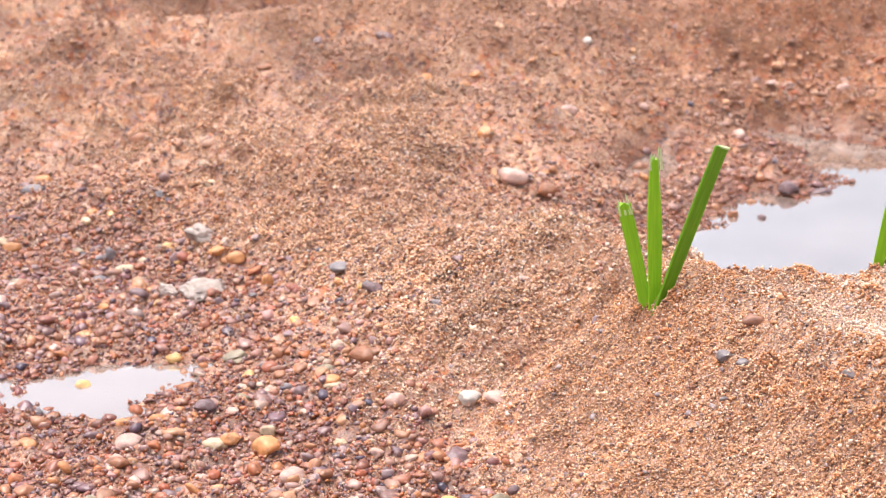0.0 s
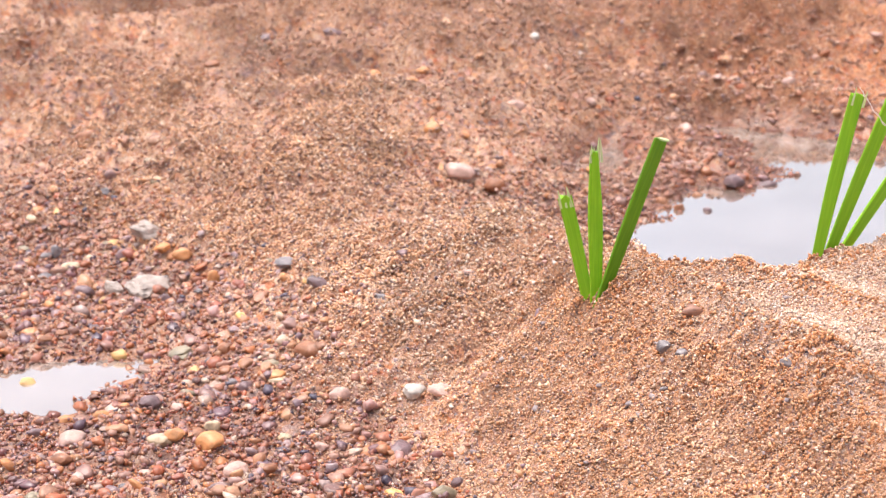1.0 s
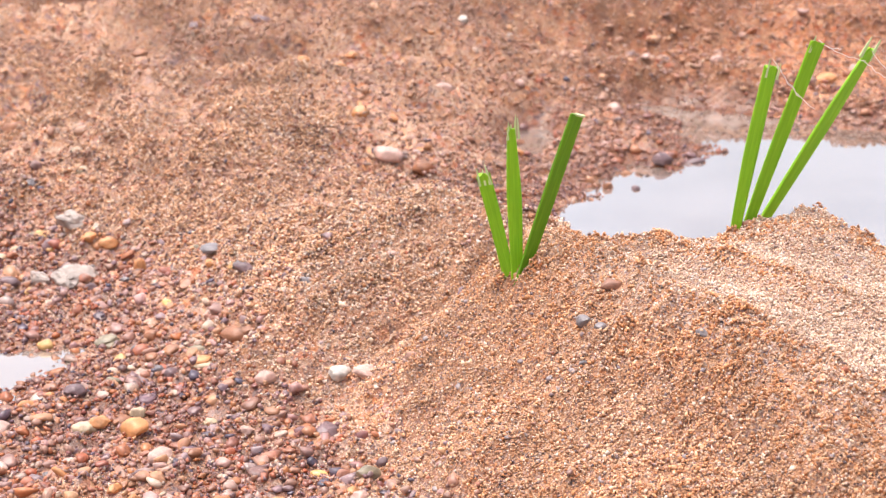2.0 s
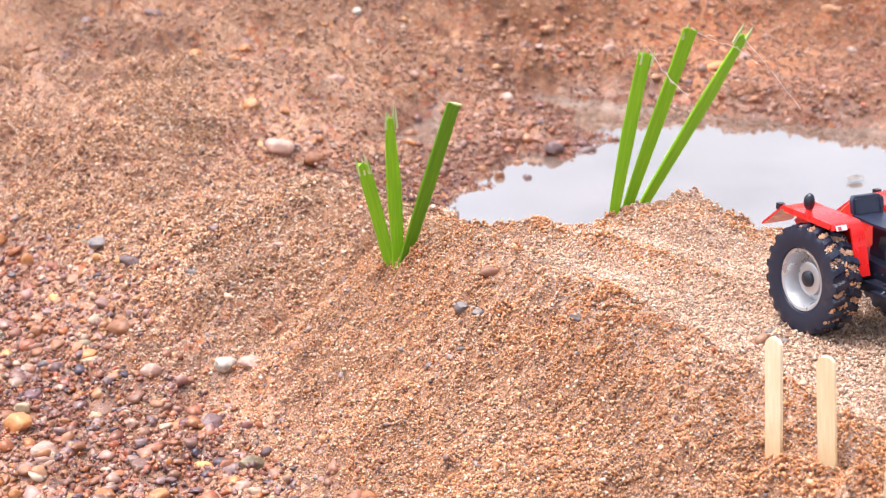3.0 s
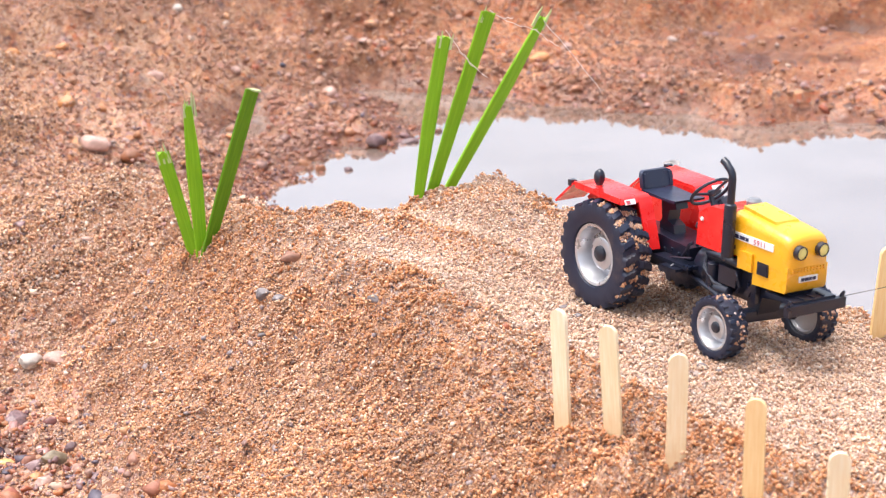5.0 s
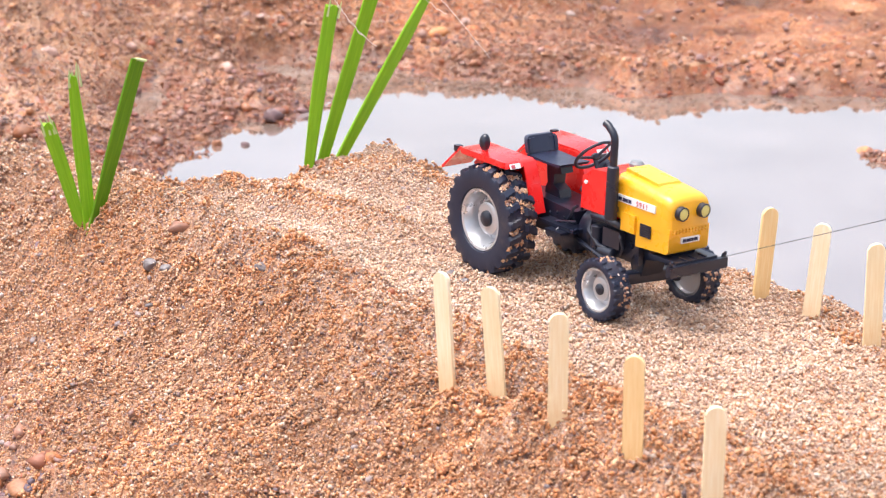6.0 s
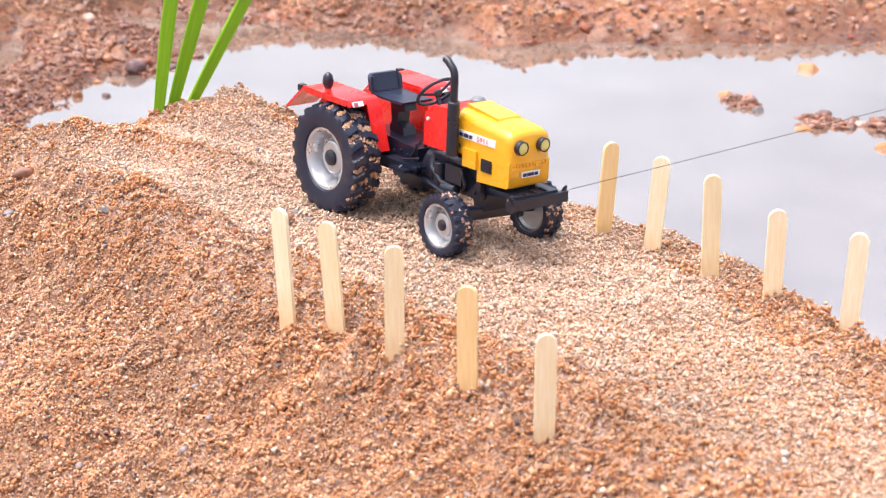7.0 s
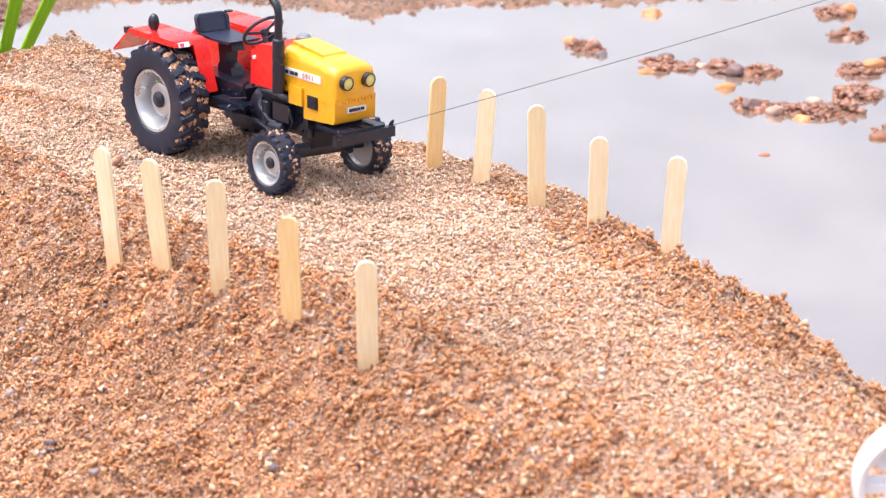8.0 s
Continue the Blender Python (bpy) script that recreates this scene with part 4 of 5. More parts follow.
def wheel(name, parent, x, y, z, radius, half, rim, count, lug, side, label):
    """A wheel whose outer face looks to the given side (-1: right)."""
    hub = empty(name, Matrix.Identity(4), label, "")
    del hub["label"]
    hub.parent = parent
    hub.matrix_basis = pose(x, y, z) @ (Matrix.Identity(4) if side < 0 else Matrix.Rotation(math.pi, 4, "Z"))
    h, s = half, rim
    part("tyre", tyre_shape(radius, half, rim, count, lug, *((0.18, 0.45) if radius > 0.02 else (0.45, 0.1))), RUBBER, hub, "black rubber tyre with sand in its tread")
    disc = revolve([(0.0, -h * 0.30), (s * 0.20, -h * 0.32), (s * 0.40, -h * 0.40), (s * 0.52, -h * 0.30), (s * 0.56, h * 0.12), (s * 0.74, h * 0.26), (s * 0.80, -h * 0.50), (s * 0.90, -h * 0.86), (s * 0.99, -h * 0.90),
                    (s * 1.02, -h * 0.78), (s * 1.0, h * 0.7), (s * 0.9, h * 0.8), (s * 0.85, h * 0.45), (0.0, h * 0.4)], 48)
    part("rim", disc, SILVER, hub, "silver painted rim")
    part("hub_cap", revolve([(0.0, -h * 0.62), (s * 0.19, -h * 0.60), (s * 0.25, -h * 0.5), (s * 0.265, -h * 0.22), (0.0, -h * 0.2)], 20), BLACK, hub, "black hub cap")
    for i in range(6):
        a = i * math.pi / 3 + 0.3
        nut = revolve([(0.0, -h * 0.36), (s * 0.045, -h * 0.34), (s * 0.05, -h * 0.15), (0.0, -h * 0.15)], 8)
        part("wheel_nut", moved(nut, Matrix.Translation((s * 0.66 * math.cos(a), h * 0.46, s * 0.66 * math.sin(a)))), SILVER, hub)
    return hub


for side in (-1, 1):
    wheel("rear_wheel", tractor, 0.0, side * 0.0275, 0.0272 + (0.0022 if side > 0 else 0.0), 0.0274, 0.0080, 0.0155, 21, 0.0018, side, "rear wheel")
for side in (-1, 1):
    wheel("front_wheel", tractor, 0.0844, 0.0284 if side > 0 else -0.0262, 0.0147 - (0.0012 if side > 0 else 0.0), 0.0149, 0.0048, 0.0103, 22, 0.0009, side, "front wheel")

# Bonnet: one moulded shell with a cut-away lower rear edge, a raised spine and a rounded nose.
def hood_ring(x, low, top, half, r):
    """One cross-section of the bonnet: upright sides, well-rounded shoulders and a crowned top."""
    ring = [(x, -half, low), (x, -half, top - r)]
    for a in np.linspace(0.35, 1.45, 5):
        ring.append((x, -half + r - r * math.cos(a), top - r + r * math.sin(a)))
    ring += [(x, -half * 0.35, top + 0.0006), (x, 0.0, top + 0.0008)]
    return ring + [(x, -y, z) for x, y, z in ring[-2::-1]]


def loft(rings):
    bm = bmesh.new()
    rows = [[bm.verts.new(c) for c in ring] for ring in rings]
    n = len(rows[0])
    for a, b in zip(rows, rows[1:]):
        for j in range(n):
            bm.faces.new((a[j], a[(j + 1) % n], b[(j + 1) % n], b[j]))
    bm.faces.new(rows[0][::-1])
    bm.faces.new(rows[-1])
    return bm


shell = loft([hood_ring(x, 0.0443, 0.0646 - 0.105 * (x - 0.0735) - drop, 0.0121 - inset, 0.0042)
              for x, drop, inset in ((0.0735, 0, 0), (0.0800, 0, 0), (0.0900, 0, 0), (0.1000, 0, 0), (0.1060, 0.0002, 0), (0.1085, 0.0007, 0.0002), (0.1099, 0.0016, 0.0007), (0.1106, 0.0030, 0.0016))])
nose = rounded(outline_prism([(0.0882, 0.0338), (0.1092, 0.0352), (0.1103, 0.0365), (0.1105, 0.0470), (0.0882, 0.0470)], -0.0119, 0.0119), 0.0012)
spine = rounded(outline_prism([(0.0735, 0.0640), (0.0965, 0.0616), (0.0950, 0.0638), (0.0925, 0.0642), (0.0735, 0.0664)], -0.0066, 0.0066), 0.0018)
cheek = rounded(block(0.0790, 0.0885, -0.0133, 0.0133, 0.0395, 0.0480), 0.0014)
part("bonnet", merge(shell, nose, spine, cheek), YELLOW, tractor, "glossy yellow bonnet")
for i in range(5):
    for j in range(11):
        if abs(j - 5) < 6 and i < 4:
            dot = rounded(block(0.1100, 0.1114, -0.0095 + j * 0.0019 - 0.0006, -0.0095 + j * 0.0019 + 0.0006, 0.0445 + i * 0.0012, 0.0453 + i * 0.0012), 0.0002)
            if i < 2:
                part("grille_stud", dot, YELLOW, tractor)
            else:
                dot.free()
part("front_badge", rounded(block(0.1104, 0.1112, -0.0050, 0.0058, 0.0398, 0.0424), 0.0003), WHITE, tractor, "white badge with dark marks")
for k, (w, x0) in enumerate(((0.0018, -0.0042), (0.0022, -0.0019), (0.0012, 0.0008), (0.0018, 0.0026))):
    part("badge_mark", block(0.1111, 0.1116, x0, x0 + w, 0.0404, 0.0418), INK, tractor)
for side in (-1, 1):
    y0, y1 = sorted((side * 0.0119, side * 0.0126))
    part("side_stripe", block(0.0745, 0.1010, y0, y1, 0.0522, 0.0556), WHITE, tractor, "white stripe with dark and red lettering")
    m0, m1 = sorted((side * 0.0125, side * 0.0129))
    for x0, w in ((0.0760, 0.0022), (0.0790, 0.0034), (0.0830, 0.0018)):
        part("stripe_mark", block(x0, x0 + w, m0, m1, 0.0529, 0.0545), INK, tractor)
    text = bpy.data.curves.new("digits", "FONT")
    text.body, text.size, text.extrude, text.space_character = "5911", 0.0034, 0.00012, 1.25
    text_ob = new("model_number", text)
    flat = bpy.data.meshes.new_from_object(text_ob.evaluated_get(bpy.context.evaluated_depsgraph_get()))
    bpy.data.objects.remove(text_ob)
    flat.materials.clear()
    flat.materials.append(RED_INK)
    digits = new("model_number", flat)
    digits.parent = tractor
    digits.matrix_basis = pose(0.0882 if side < 0 else 0.0990, side * 0.0127, 0.0527, 90, 0, 0 if side < 0 else 180)
    part("side_grille", rounded(block(0.0915, 0.0985, y0, y1, 0.0397, 0.0455), 0.0003), BLACK, tractor, "black slatted grille")
    for i in range(5):
        part("grille_slat", rounded(block(0.0921, 0.0979, m0, m1, 0.0402 + i * 0.0010, 0.0407 + i * 0.0010), 0.0001), BLACK, tractor)
    lamp = part("headlight", moved(revolve([(0.0027, -0.0018), (0.0032, -0.0015), (0.0033, 0.0012), (0.0027, 0.0012)], 28), pose(0.1116, side * 0.0064, 0.0540, 0, 0, -90) @ Matrix.Rotation(math.pi, 4, "Z")), BLACK, tractor, "round headlight in a black ring")
    part("lens", moved(revolve([(0.0, 0.0019), (0.0014, 0.0018), (0.0027, 0.0013), (0.0027, -0.001), (0.0, -0.001)], 24), pose(0.1116, side * 0.0064, 0.0540, 0, 0, -90)), LENS, lamp, "yellowish clear lens")

# Cowl with tank, dashboard and filler cap.
cowl = rounded(outline_prism([(0.0485, 0.0425), (0.0730, 0.0425), (0.0735, 0.0640), (0.0560, 0.0625), (0.0490, 0.0580)], -0.0120, 0.0120), 0.0016)
part("cowl", cowl, RED, tractor, "glossy red cowl")
part("filler_cap", moved(revolve([(0.0, -0.0012), (0.0032, -0.0012), (0.0036, 0.0), (0.0036, 0.0014), (0.0024, 0.0026), (0.0, 0.0028)], 20), pose(0.0690, 0.0035, 0.0648, 90)), DULL, tractor, "dull grey filler cap")
part("cowl_screw", moved(revolve([(0.0, -0.0008), (0.0009, -0.0006), (0.001, 0.0006), (0.0, 0.0006)], 12), pose(0.0520, -0.0122, 0.0555)), WHITE, tractor)

# Exhaust on the right of the bonnet.
part("silencer", tube([(0.0748, -0.0158, z) for z in (0.0435, 0.0440, 0.0670, 0.0682, 0.0690)], [0.0024, 0.0029, 0.0029, 0.0027, 0.0016], 16), BLACK, tractor, "matt black silencer")
bend = [(0.0748, -0.0158, z) for z in (0.0685, 0.072, 0.0765, 0.0800)] + [(0.0748 - 0.0055 * (1 - math.cos(a)), -0.0158, 0.0800 + 0.0055 * math.sin(a)) for a in (0.4, 0.8, 1.2)] + [(0.0703, -0.0158, 0.0862), (0.0678, -0.0158, 0.0872)]
part("exhaust_pipe", tube(bend, 0.0018, 14), BLACK, tractor, "curved black exhaust pipe")
part("exhaust_bracket", rounded(block(0.0735, 0.0759, -0.0150, -0.0105, 0.0470, 0.0490), 0.0004), BLACK, tractor)

# Mudguards: a folded plate over each rear wheel with a closed inner side.
for side in (-1, 1):
    def strip(line, thick, a, b):
        """A bent plate along the line (x, z), from y = a to y = b."""
        inner = []
        for i, (x, z) in enumerate(line):
            (x0, z0), (x1, z1) = line[max(i - 1, 0)], line[min(i + 1, len(line) - 1)]
            d = math.hypot(x1 - x0, z1 - z0)
            inner.append((x + thick * (z1 - z0) / d, z - thick * (x1 - x0) / d))
        return outline_prism(list(line) + inner[::-1], *sorted((side * a, side * b)))

    crest = [(-0.0380, 0.0462), (-0.0235, 0.0582), (-0.0210, 0.0592), (0.0130, 0.0590), (0.0148, 0.0582), (0.0158, 0.0562)]
    tilt = Matrix.Translation((0, 0, 0.056)) @ Matrix.Rotation(radians(1.0), 4, "X") @ Matrix.Translation((0, 0, -0.056))
    plate = rounded(strip(crest, 0.0011, 0.0140, 0.0318), 0.0003)
    front = rounded(strip([(0.0152, 0.0578), (0.0190, 0.0490), (0.0232, 0.0365), (0.0240, 0.0340)], 0.0011, 0.0135, 0.0212), 0.0003)
    inner_wall = outline_prism([(-0.0340, 0.0462), (-0.0230, 0.0572), (0.0130, 0.0580), (0.0148, 0.0568), (0.0230, 0.0345), (0.0150, 0.0300), (-0.0150, 0.0300)], *sorted((side * 0.0135, side * 0.0147)))
    lip = outline_prism([(-0.0210, 0.0562), (0.0135, 0.0560), (0.0148, 0.0590), (-0.0225, 0.0592)], *sorted((side * 0.0310, side * 0.0319)))
    guard = part("mudguard", moved(merge(plate, front, rounded(inner_wall, 0.0003), rounded(lip, 0.0002)), tilt), RED, tractor, "glossy red mudguard")
    part("mudguard_sticker", moved(block(0, 0.0004, *sorted((side * 0.0300, side * 0.0238)), -0.0026, 0.0), tilt @ pose(0.0155, 0, 0.0582, 0, -28.0)), WHITE, guard, "white sticker with red marks")
    part("sticker_mark", moved(block(0, 0.0004, *sorted((side * 0.0292, side * 0.0272)), -0.0022, -0.0005), tilt @ pose(0.0158, 0, 0.0582, 0, -28.0)), RED_INK, guard)
    part("tail_lamp", moved(rounded(block(-0.0275, -0.0245, *sorted((side * 0.0285, side * 0.0318)), 0.0560, 0.0590), 0.0005), tilt), BLACK, guard, "black tail lamp")
    if side > 0:
        continue
    lamp = part("mudguard_lamp", moved(revolve([(0.0, -0.0034), (0.0020, -0.0030), (0.0031, -0.0012), (0.0033, 0.0006), (0.0026, 0.0028), (0.0, 0.0036)], 20), pose(-0.0085, side * 0.0268, 0.0630, 0, 0, 90) @ Matrix.Diagonal((0.80, 0.72, 1.36, 1))), BLACK, guard, "black egg-shaped lamp")
    part("lamp_foot", tube([(-0.0085, side * 0.0268, z) for z in (0.0560, 0.0590, 0.0606)], [0.0022, 0.0016, 0.0014], 10), RED, lamp, "red foot")

# Seat and controls.
pan = rounded(outline_prism([(0.0025, 0.0562), (0.0270, 0.0560), (0.0285, 0.0576), (0.0180, 0.0571), (0.0025, 0.0578)], -0.0092, 0.0092), 0.0008)
part("seat_pan", pan, BLUISH, tractor, "dark vinyl seat pan")
def back_shape(half, low, top, thick, lean):
    """An upright cushion with rounded upper corners, curved about the sitter."""
    line = [(-half, low), (half, low), (half * 1.04, low + 0.6 * (top - low))]
    line += [(half * (0.72 + 0.32 * math.cos(a)), top - 0.0026 + 0.0026 * math.sin(a)) for a in (0.4, 0.9, 1.4)]
    line += [(-u, v) for u, v in line[:1:-1]]
    bm = outline_prism(line, -thick, 0.0, lambda u, v, w: (w, u, v))
    for v in bm.verts:
        v.co.x += 0.0016 - lean * (v.co.z - low) + 26.0 * v.co.y ** 2
    return rounded(bm, 0.0008)


part("seat_back", back_shape(0.0092, 0.0580, 0.0662, 0.0024, 0.25), BLUISH, tractor, "ribbed dark vinyl backrest")
for i in range(7):
    y = -0.0078 + i * 0.0026
    part("seat_rib", rounded(outline_prism([(0.0006 + 26 * y * y, 0.0588), (0.0028 + 26 * y * y, 0.0588), (0.0012 + 26 * y * y, 0.0652), (-0.0008 + 26 * y * y, 0.0652)], y - 0.0008, y + 0.0008), 0.0003), BLUISH, tractor)
part("seat_bracket", rounded(outline_prism([(-0.0030, 0.0545), (0.0030, 0.0545), (0.0010, 0.0620), (-0.0022, 0.0620)], -0.0035, 0.0035), 0.0005), BLUISH, tractor)
part("seat_post", rounded(outline_prism([(0.0110, 0.0380), (0.0230, 0.0380), (0.0215, 0.0430), (0.0170, 0.0450), (0.0175, 0.0500), (0.0230, 0.0515), (0.0215, 0.0562), (0.0110, 0.0562), (0.0125, 0.0450), (0.0110, 0.0430)], -0.0036, 0.0036), 0.0008), BLACK, tractor)
ring = [(0.0100 * math.cos(a), 0.0100 * math.sin(a), 0) for a in np.linspace(0, 2 * math.pi, 28, endpoint=False)]
tip = pose(0.0425, 0.0, 0.0648, 0, -48, 0)
steer = part("steering_wheel", moved(tube(ring, 0.00085, 8, True), tip), BLACK, tractor, "thin black steering wheel")
for a in (0.5, 2.6, 4.7):
    part("spoke", moved(tube([(0.0012 * math.cos(a), 0.0012 * math.sin(a), -0.0012), (0.0100 * math.cos(a), 0.0100 * math.sin(a), 0)], 0.0007, 6), tip), BLACK, steer)
part("steering_hub", moved(tube([(0, 0, 0.0004), (0, 0, -0.0006), (0, 0, -0.0024)], [0.0016, 0.0022, 0.0014], 12), tip), BLACK, steer)
part("steering_column", tube([(0.0430, 0, 0.0630), (0.0500, 0, 0.0500)], 0.0011, 8), BLACK, tractor)
part("gear_lever", tube([(0.0400, -0.0040, 0.0380), (0.0420, -0.0050, 0.0470), (0.0415, -0.0052, 0.0485), (0.0415, -0.0052, 0.0500)], [0.0009, 0.0008, 0.0017, 0.0012], 8), BLACK, tractor)
part("pedal_lever", tube([(0.0380, -0.0110, 0.0330), (0.0440, -0.0120, 0.0410), (0.0470, -0.0125, 0.0425)], 0.0008, 8), BLACK, tractor)

# Running gear: gearbox, engine and axles, all black.
part("gearbox", rounded(outline_prism([(-0.0120, 0.0225), (0.0200, 0.0235), (0.0420, 0.0250), (0.0420, 0.0380), (0.0100, 0.0400), (-0.0120, 0.0360)], -0.0100, 0.0100), 0.0014), BLACK, tractor)
part("bell_housing", moved(revolve([(0.0, -0.0050), (0.0095, -0.0050), (0.0112, -0.0030), (0.0112, 0.0030), (0.0100, 0.0050), (0.0, 0.0050)], 24), pose(0.0500, 0, 0.0300, 0, 0, 90)), BLACK, tractor)
part("engine_block", rounded(outline_prism([(0.0530, 0.0255), (0.0830, 0.0255), (0.0870, 0.0330), (0.0870, 0.0440), (0.0540, 0.0440)], -0.0088, 0.0088), 0.0012), BLACK, tractor)
part("sump", rounded(block(0.0570, 0.0790, -0.0060, 0.0060, 0.0225, 0.0262), 0.0012), BLACK, tractor)
part("foot_board", rounded(block(0.0240, 0.0500, -0.0170, 0.0170, 0.0300, 0.0318), 0.0004), BLACK, tractor)
for side in (-1, 1):
    part("oil_filter", tube([(0.0600, side * 0.0105, 0.0250), (0.0600, side * 0.0105, 0.0255), (0.0600, side * 0.0105, 0.0360), (0.0600, side * 0.0105, 0.0365)], [0.0024, 0.0031, 0.0031, 0.0022], 14), BLACK, tractor)
    part("fuel_pump", rounded(block(0.0660, 0.0780, *sorted((side * 0.0085, side * 0.0125)), 0.0290, 0.0375), 0.0010), BLACK, tractor)
    part("manifold", tube([(0.0560, side * 0.0100, 0.0400), (0.0660, side * 0.0115, 0.0410), (0.0800, side * 0.0110, 0.0400)], 0.0019, 10), BLACK, tractor)
    part("hose", tube([(0.0540, side * 0.0095, 0.0360), (0.0560, side * 0.0125, 0.0330), (0.0640, side * 0.0130, 0.0280), (0.0720, side * 0.0110, 0.0270)], 0.0010, 8), BLACK, tractor)
    part("steering_arm", tube([(0.0460, side * 0.0110, 0.0260), (0.0700, side * 0.0150, 0.0235), (0.0830, side * 0.0190, 0.0180)], 0.0011, 8), BLACK, tractor)
    part("trumpet_housing", tube([(0.0, side * 0.0060, 0.0264), (0.0, side * 0.0120, 0.0264), (0.0, side * 0.0180, 0.0264), (0.0, side * 0.0240, 0.0264)], [0.0072, 0.0060, 0.0040, 0.0034], 14), BLACK, tractor)
    part("stub_axle", tube([(0.0844, side * 0.0180, 0.0150), (0.0844, side * (0.0270 if side > 0 else 0.0250), 0.0140)], 0.0016, 10), BLACK, tractor)
    part("king_pin", tube([(0.0844, side * 0.0185, z) for z in (0.0115, 0.0120, 0.0190, 0.0195)], [0.0016, 0.0021, 0.0021, 0.0016], 10), BLACK, tractor)
part("front_axle", rounded(moved(block(0.0815, 0.0873, -0.0190, 0.0190, -0.0028, 0.0028), pose(0, 0, 0.0170, -3)), 0.0008), BLACK, tractor)
part("axle_bracket", rounded(outline_prism([(0.0815, 0.0180), (0.0875, 0.0180), (0.0900, 0.0270), (0.1060, 0.0295), (0.1080, 0.0345), (0.0760, 0.0345)], -0.0065, 0.0065), 0.0010), BLACK, tractor)
part("front_tray", rounded(block(0.0980, 0.1165, -0.0125, 0.0125, 0.0315, 0.0333), 0.0004), BLACK, tractor)
bar = rounded(outline_prism([(-0.0172, -0.0024), (0.0172, -0.0024), (0.0172, 0.0024), (-0.0172, 0.0024)], 0.1155, 0.1185, lambda u, v, w: (w, u, 0.0298 + v)), 0.0007)
part("bumper", bar, BLACK, tractor, "black front bumper")
for side in (-1, 1):
    part("bumper_hook", tube([(0.1165, side * 0.0158, 0.0310), (0.1172, side * 0.0160, 0.0335), (0.1180, side * 0.0162, 0.0348)], [0.0012, 0.0010, 0.0006], 8), BLACK, tractor)
for y in (-0.006, 0.0, 0.006):
    part("tray_rib", rounded(block(0.1110, 0.1160, y - 0.0005, y + 0.0005, 0.0332, 0.0340), 0.0002), BLACK, tractor)

# Small castings and pipes that break up the engine's side.
for side in (-1, 1):
    for k in range(4):
        part("exhaust_port", rounded(block(0.0560 + k * 0.0066, 0.0592 + k * 0.0066, *sorted((side * 0.0086, side * 0.0112)), 0.0398, 0.0425), 0.0006), BLACK, tractor)
    for k in range(5):
        part("housing_bolt", moved(revolve([(0.0, -0.0008), (0.0009, -0.0007), (0.0010, 0.0008), (0.0, 0.0008)], 8), pose(0.0185 + 0.0052 * k, side * 0.0101, 0.0345 - 0.0012 * (k % 2))), BLACK, tractor)
    part("gearbox_rib", rounded(block(0.0180, 0.0410, *sorted((side * 0.0098, side * 0.0110)), 0.0275, 0.0292), 0.0004), BLACK, tractor)
    part("dynamo", moved(tube([(0.0640, side * 0.0118, 0.0255), (0.0645, side * 0.0118, 0.0255), (0.0735, side * 0.0118, 0.0258), (0.0740, side * 0.0118, 0.0258)], [0.0018, 0.0026, 0.0026, 0.0018], 12), Matrix.Identity(4)), BLACK, tractor)
    part("fuel_pipe", tube([(0.0760, side * 0.0110, 0.0370), (0.0790, side * 0.0128, 0.0350), (0.0800, side * 0.0118, 0.0300), (0.0770, side * 0.0108, 0.0262)], 0.0007, 6), BLACK, tractor)
    part("step", rounded(block(0.0330, 0.0450, *sorted((side * 0.0150, side * 0.0205)), 0.0285, 0.0297), 0.0003), BLACK, tractor)
    part("step_hanger", tube([(0.0390, side * 0.0160, 0.0305), (0.0390, side * 0.0185, 0.0292)], 0.0009, 6), BLACK, tractor)
part("brake_rod", tube([(0.0470, -0.0128, 0.0350), (0.0260, -0.0135, 0.0300), (0.0080, -0.0125, 0.0290)], 0.0006, 6), BLACK, tractor)
part("fan_shroud", rounded(block(0.0855, 0.0885, -0.0095, 0.0095, 0.0240, 0.0345), 0.0008), BLACK, tractor)

# Wet sand that sticks to the treads.
rng = np.random.default_rng(77)
crumbs_v, crumbs_f, base_co, base_tri = [], [], *solid(0)
for cx, cz, r, half, cy, n in ((0.0, 0.0272, 0.0272, 0.0078, -0.0275, 900), (0.0, 0.0272, 0.0272, 0.0078, 0.0275, 260), (0.0844, 0.0147, 0.0147, 0.0046, -0.0262, 160), (0.0844, 0.0135, 0.0147, 0.0046, 0.0284, 240)):
    turns = 21 if r > 0.02 else 22
    for k in range(n // 9):
        a, w = rng.normal(0.55, 1.0), rng.uniform(-0.95, 0.95)
        if r > 0.02:
            gap = (round(a / (2 * math.pi) * turns) + 0.75 - (0.5 if w < 0 else 0.0) - 0.45 * abs(w)) / turns * 2 * math.pi
        else:
            gap = a
        for _ in range(rng.integers(5, 16)):
            b, u = gap + rng.normal(0, 0.035), w + rng.normal(0, 0.13)
            if abs(u) > 1.0:
                continue
            at = np.array([cx + r * 0.935 * math.cos(b), cy + half * u, cz + r * 0.935 * math.sin(b)]) + rng.normal(0, 0.0003, 3)
            crumbs_v.append(base_co * rng.uniform(0.7, 1.3, (len(base_co), 1)) * rng.lognormal(-7.30, 0.3) + at)
            crumbs_f.append(base_tri + len(base_co) * len(crumbs_f))
crust = raw_mesh("sand_crust", np.concatenate(crumbs_v), np.concatenate(crumbs_f))
crust.materials.append(GRAINS)
crust_ob = tagged(new("sand_crust", crust), "wet sand grains stuck to the tyre treads", kind="stuff")
crust_ob.parent = tractor

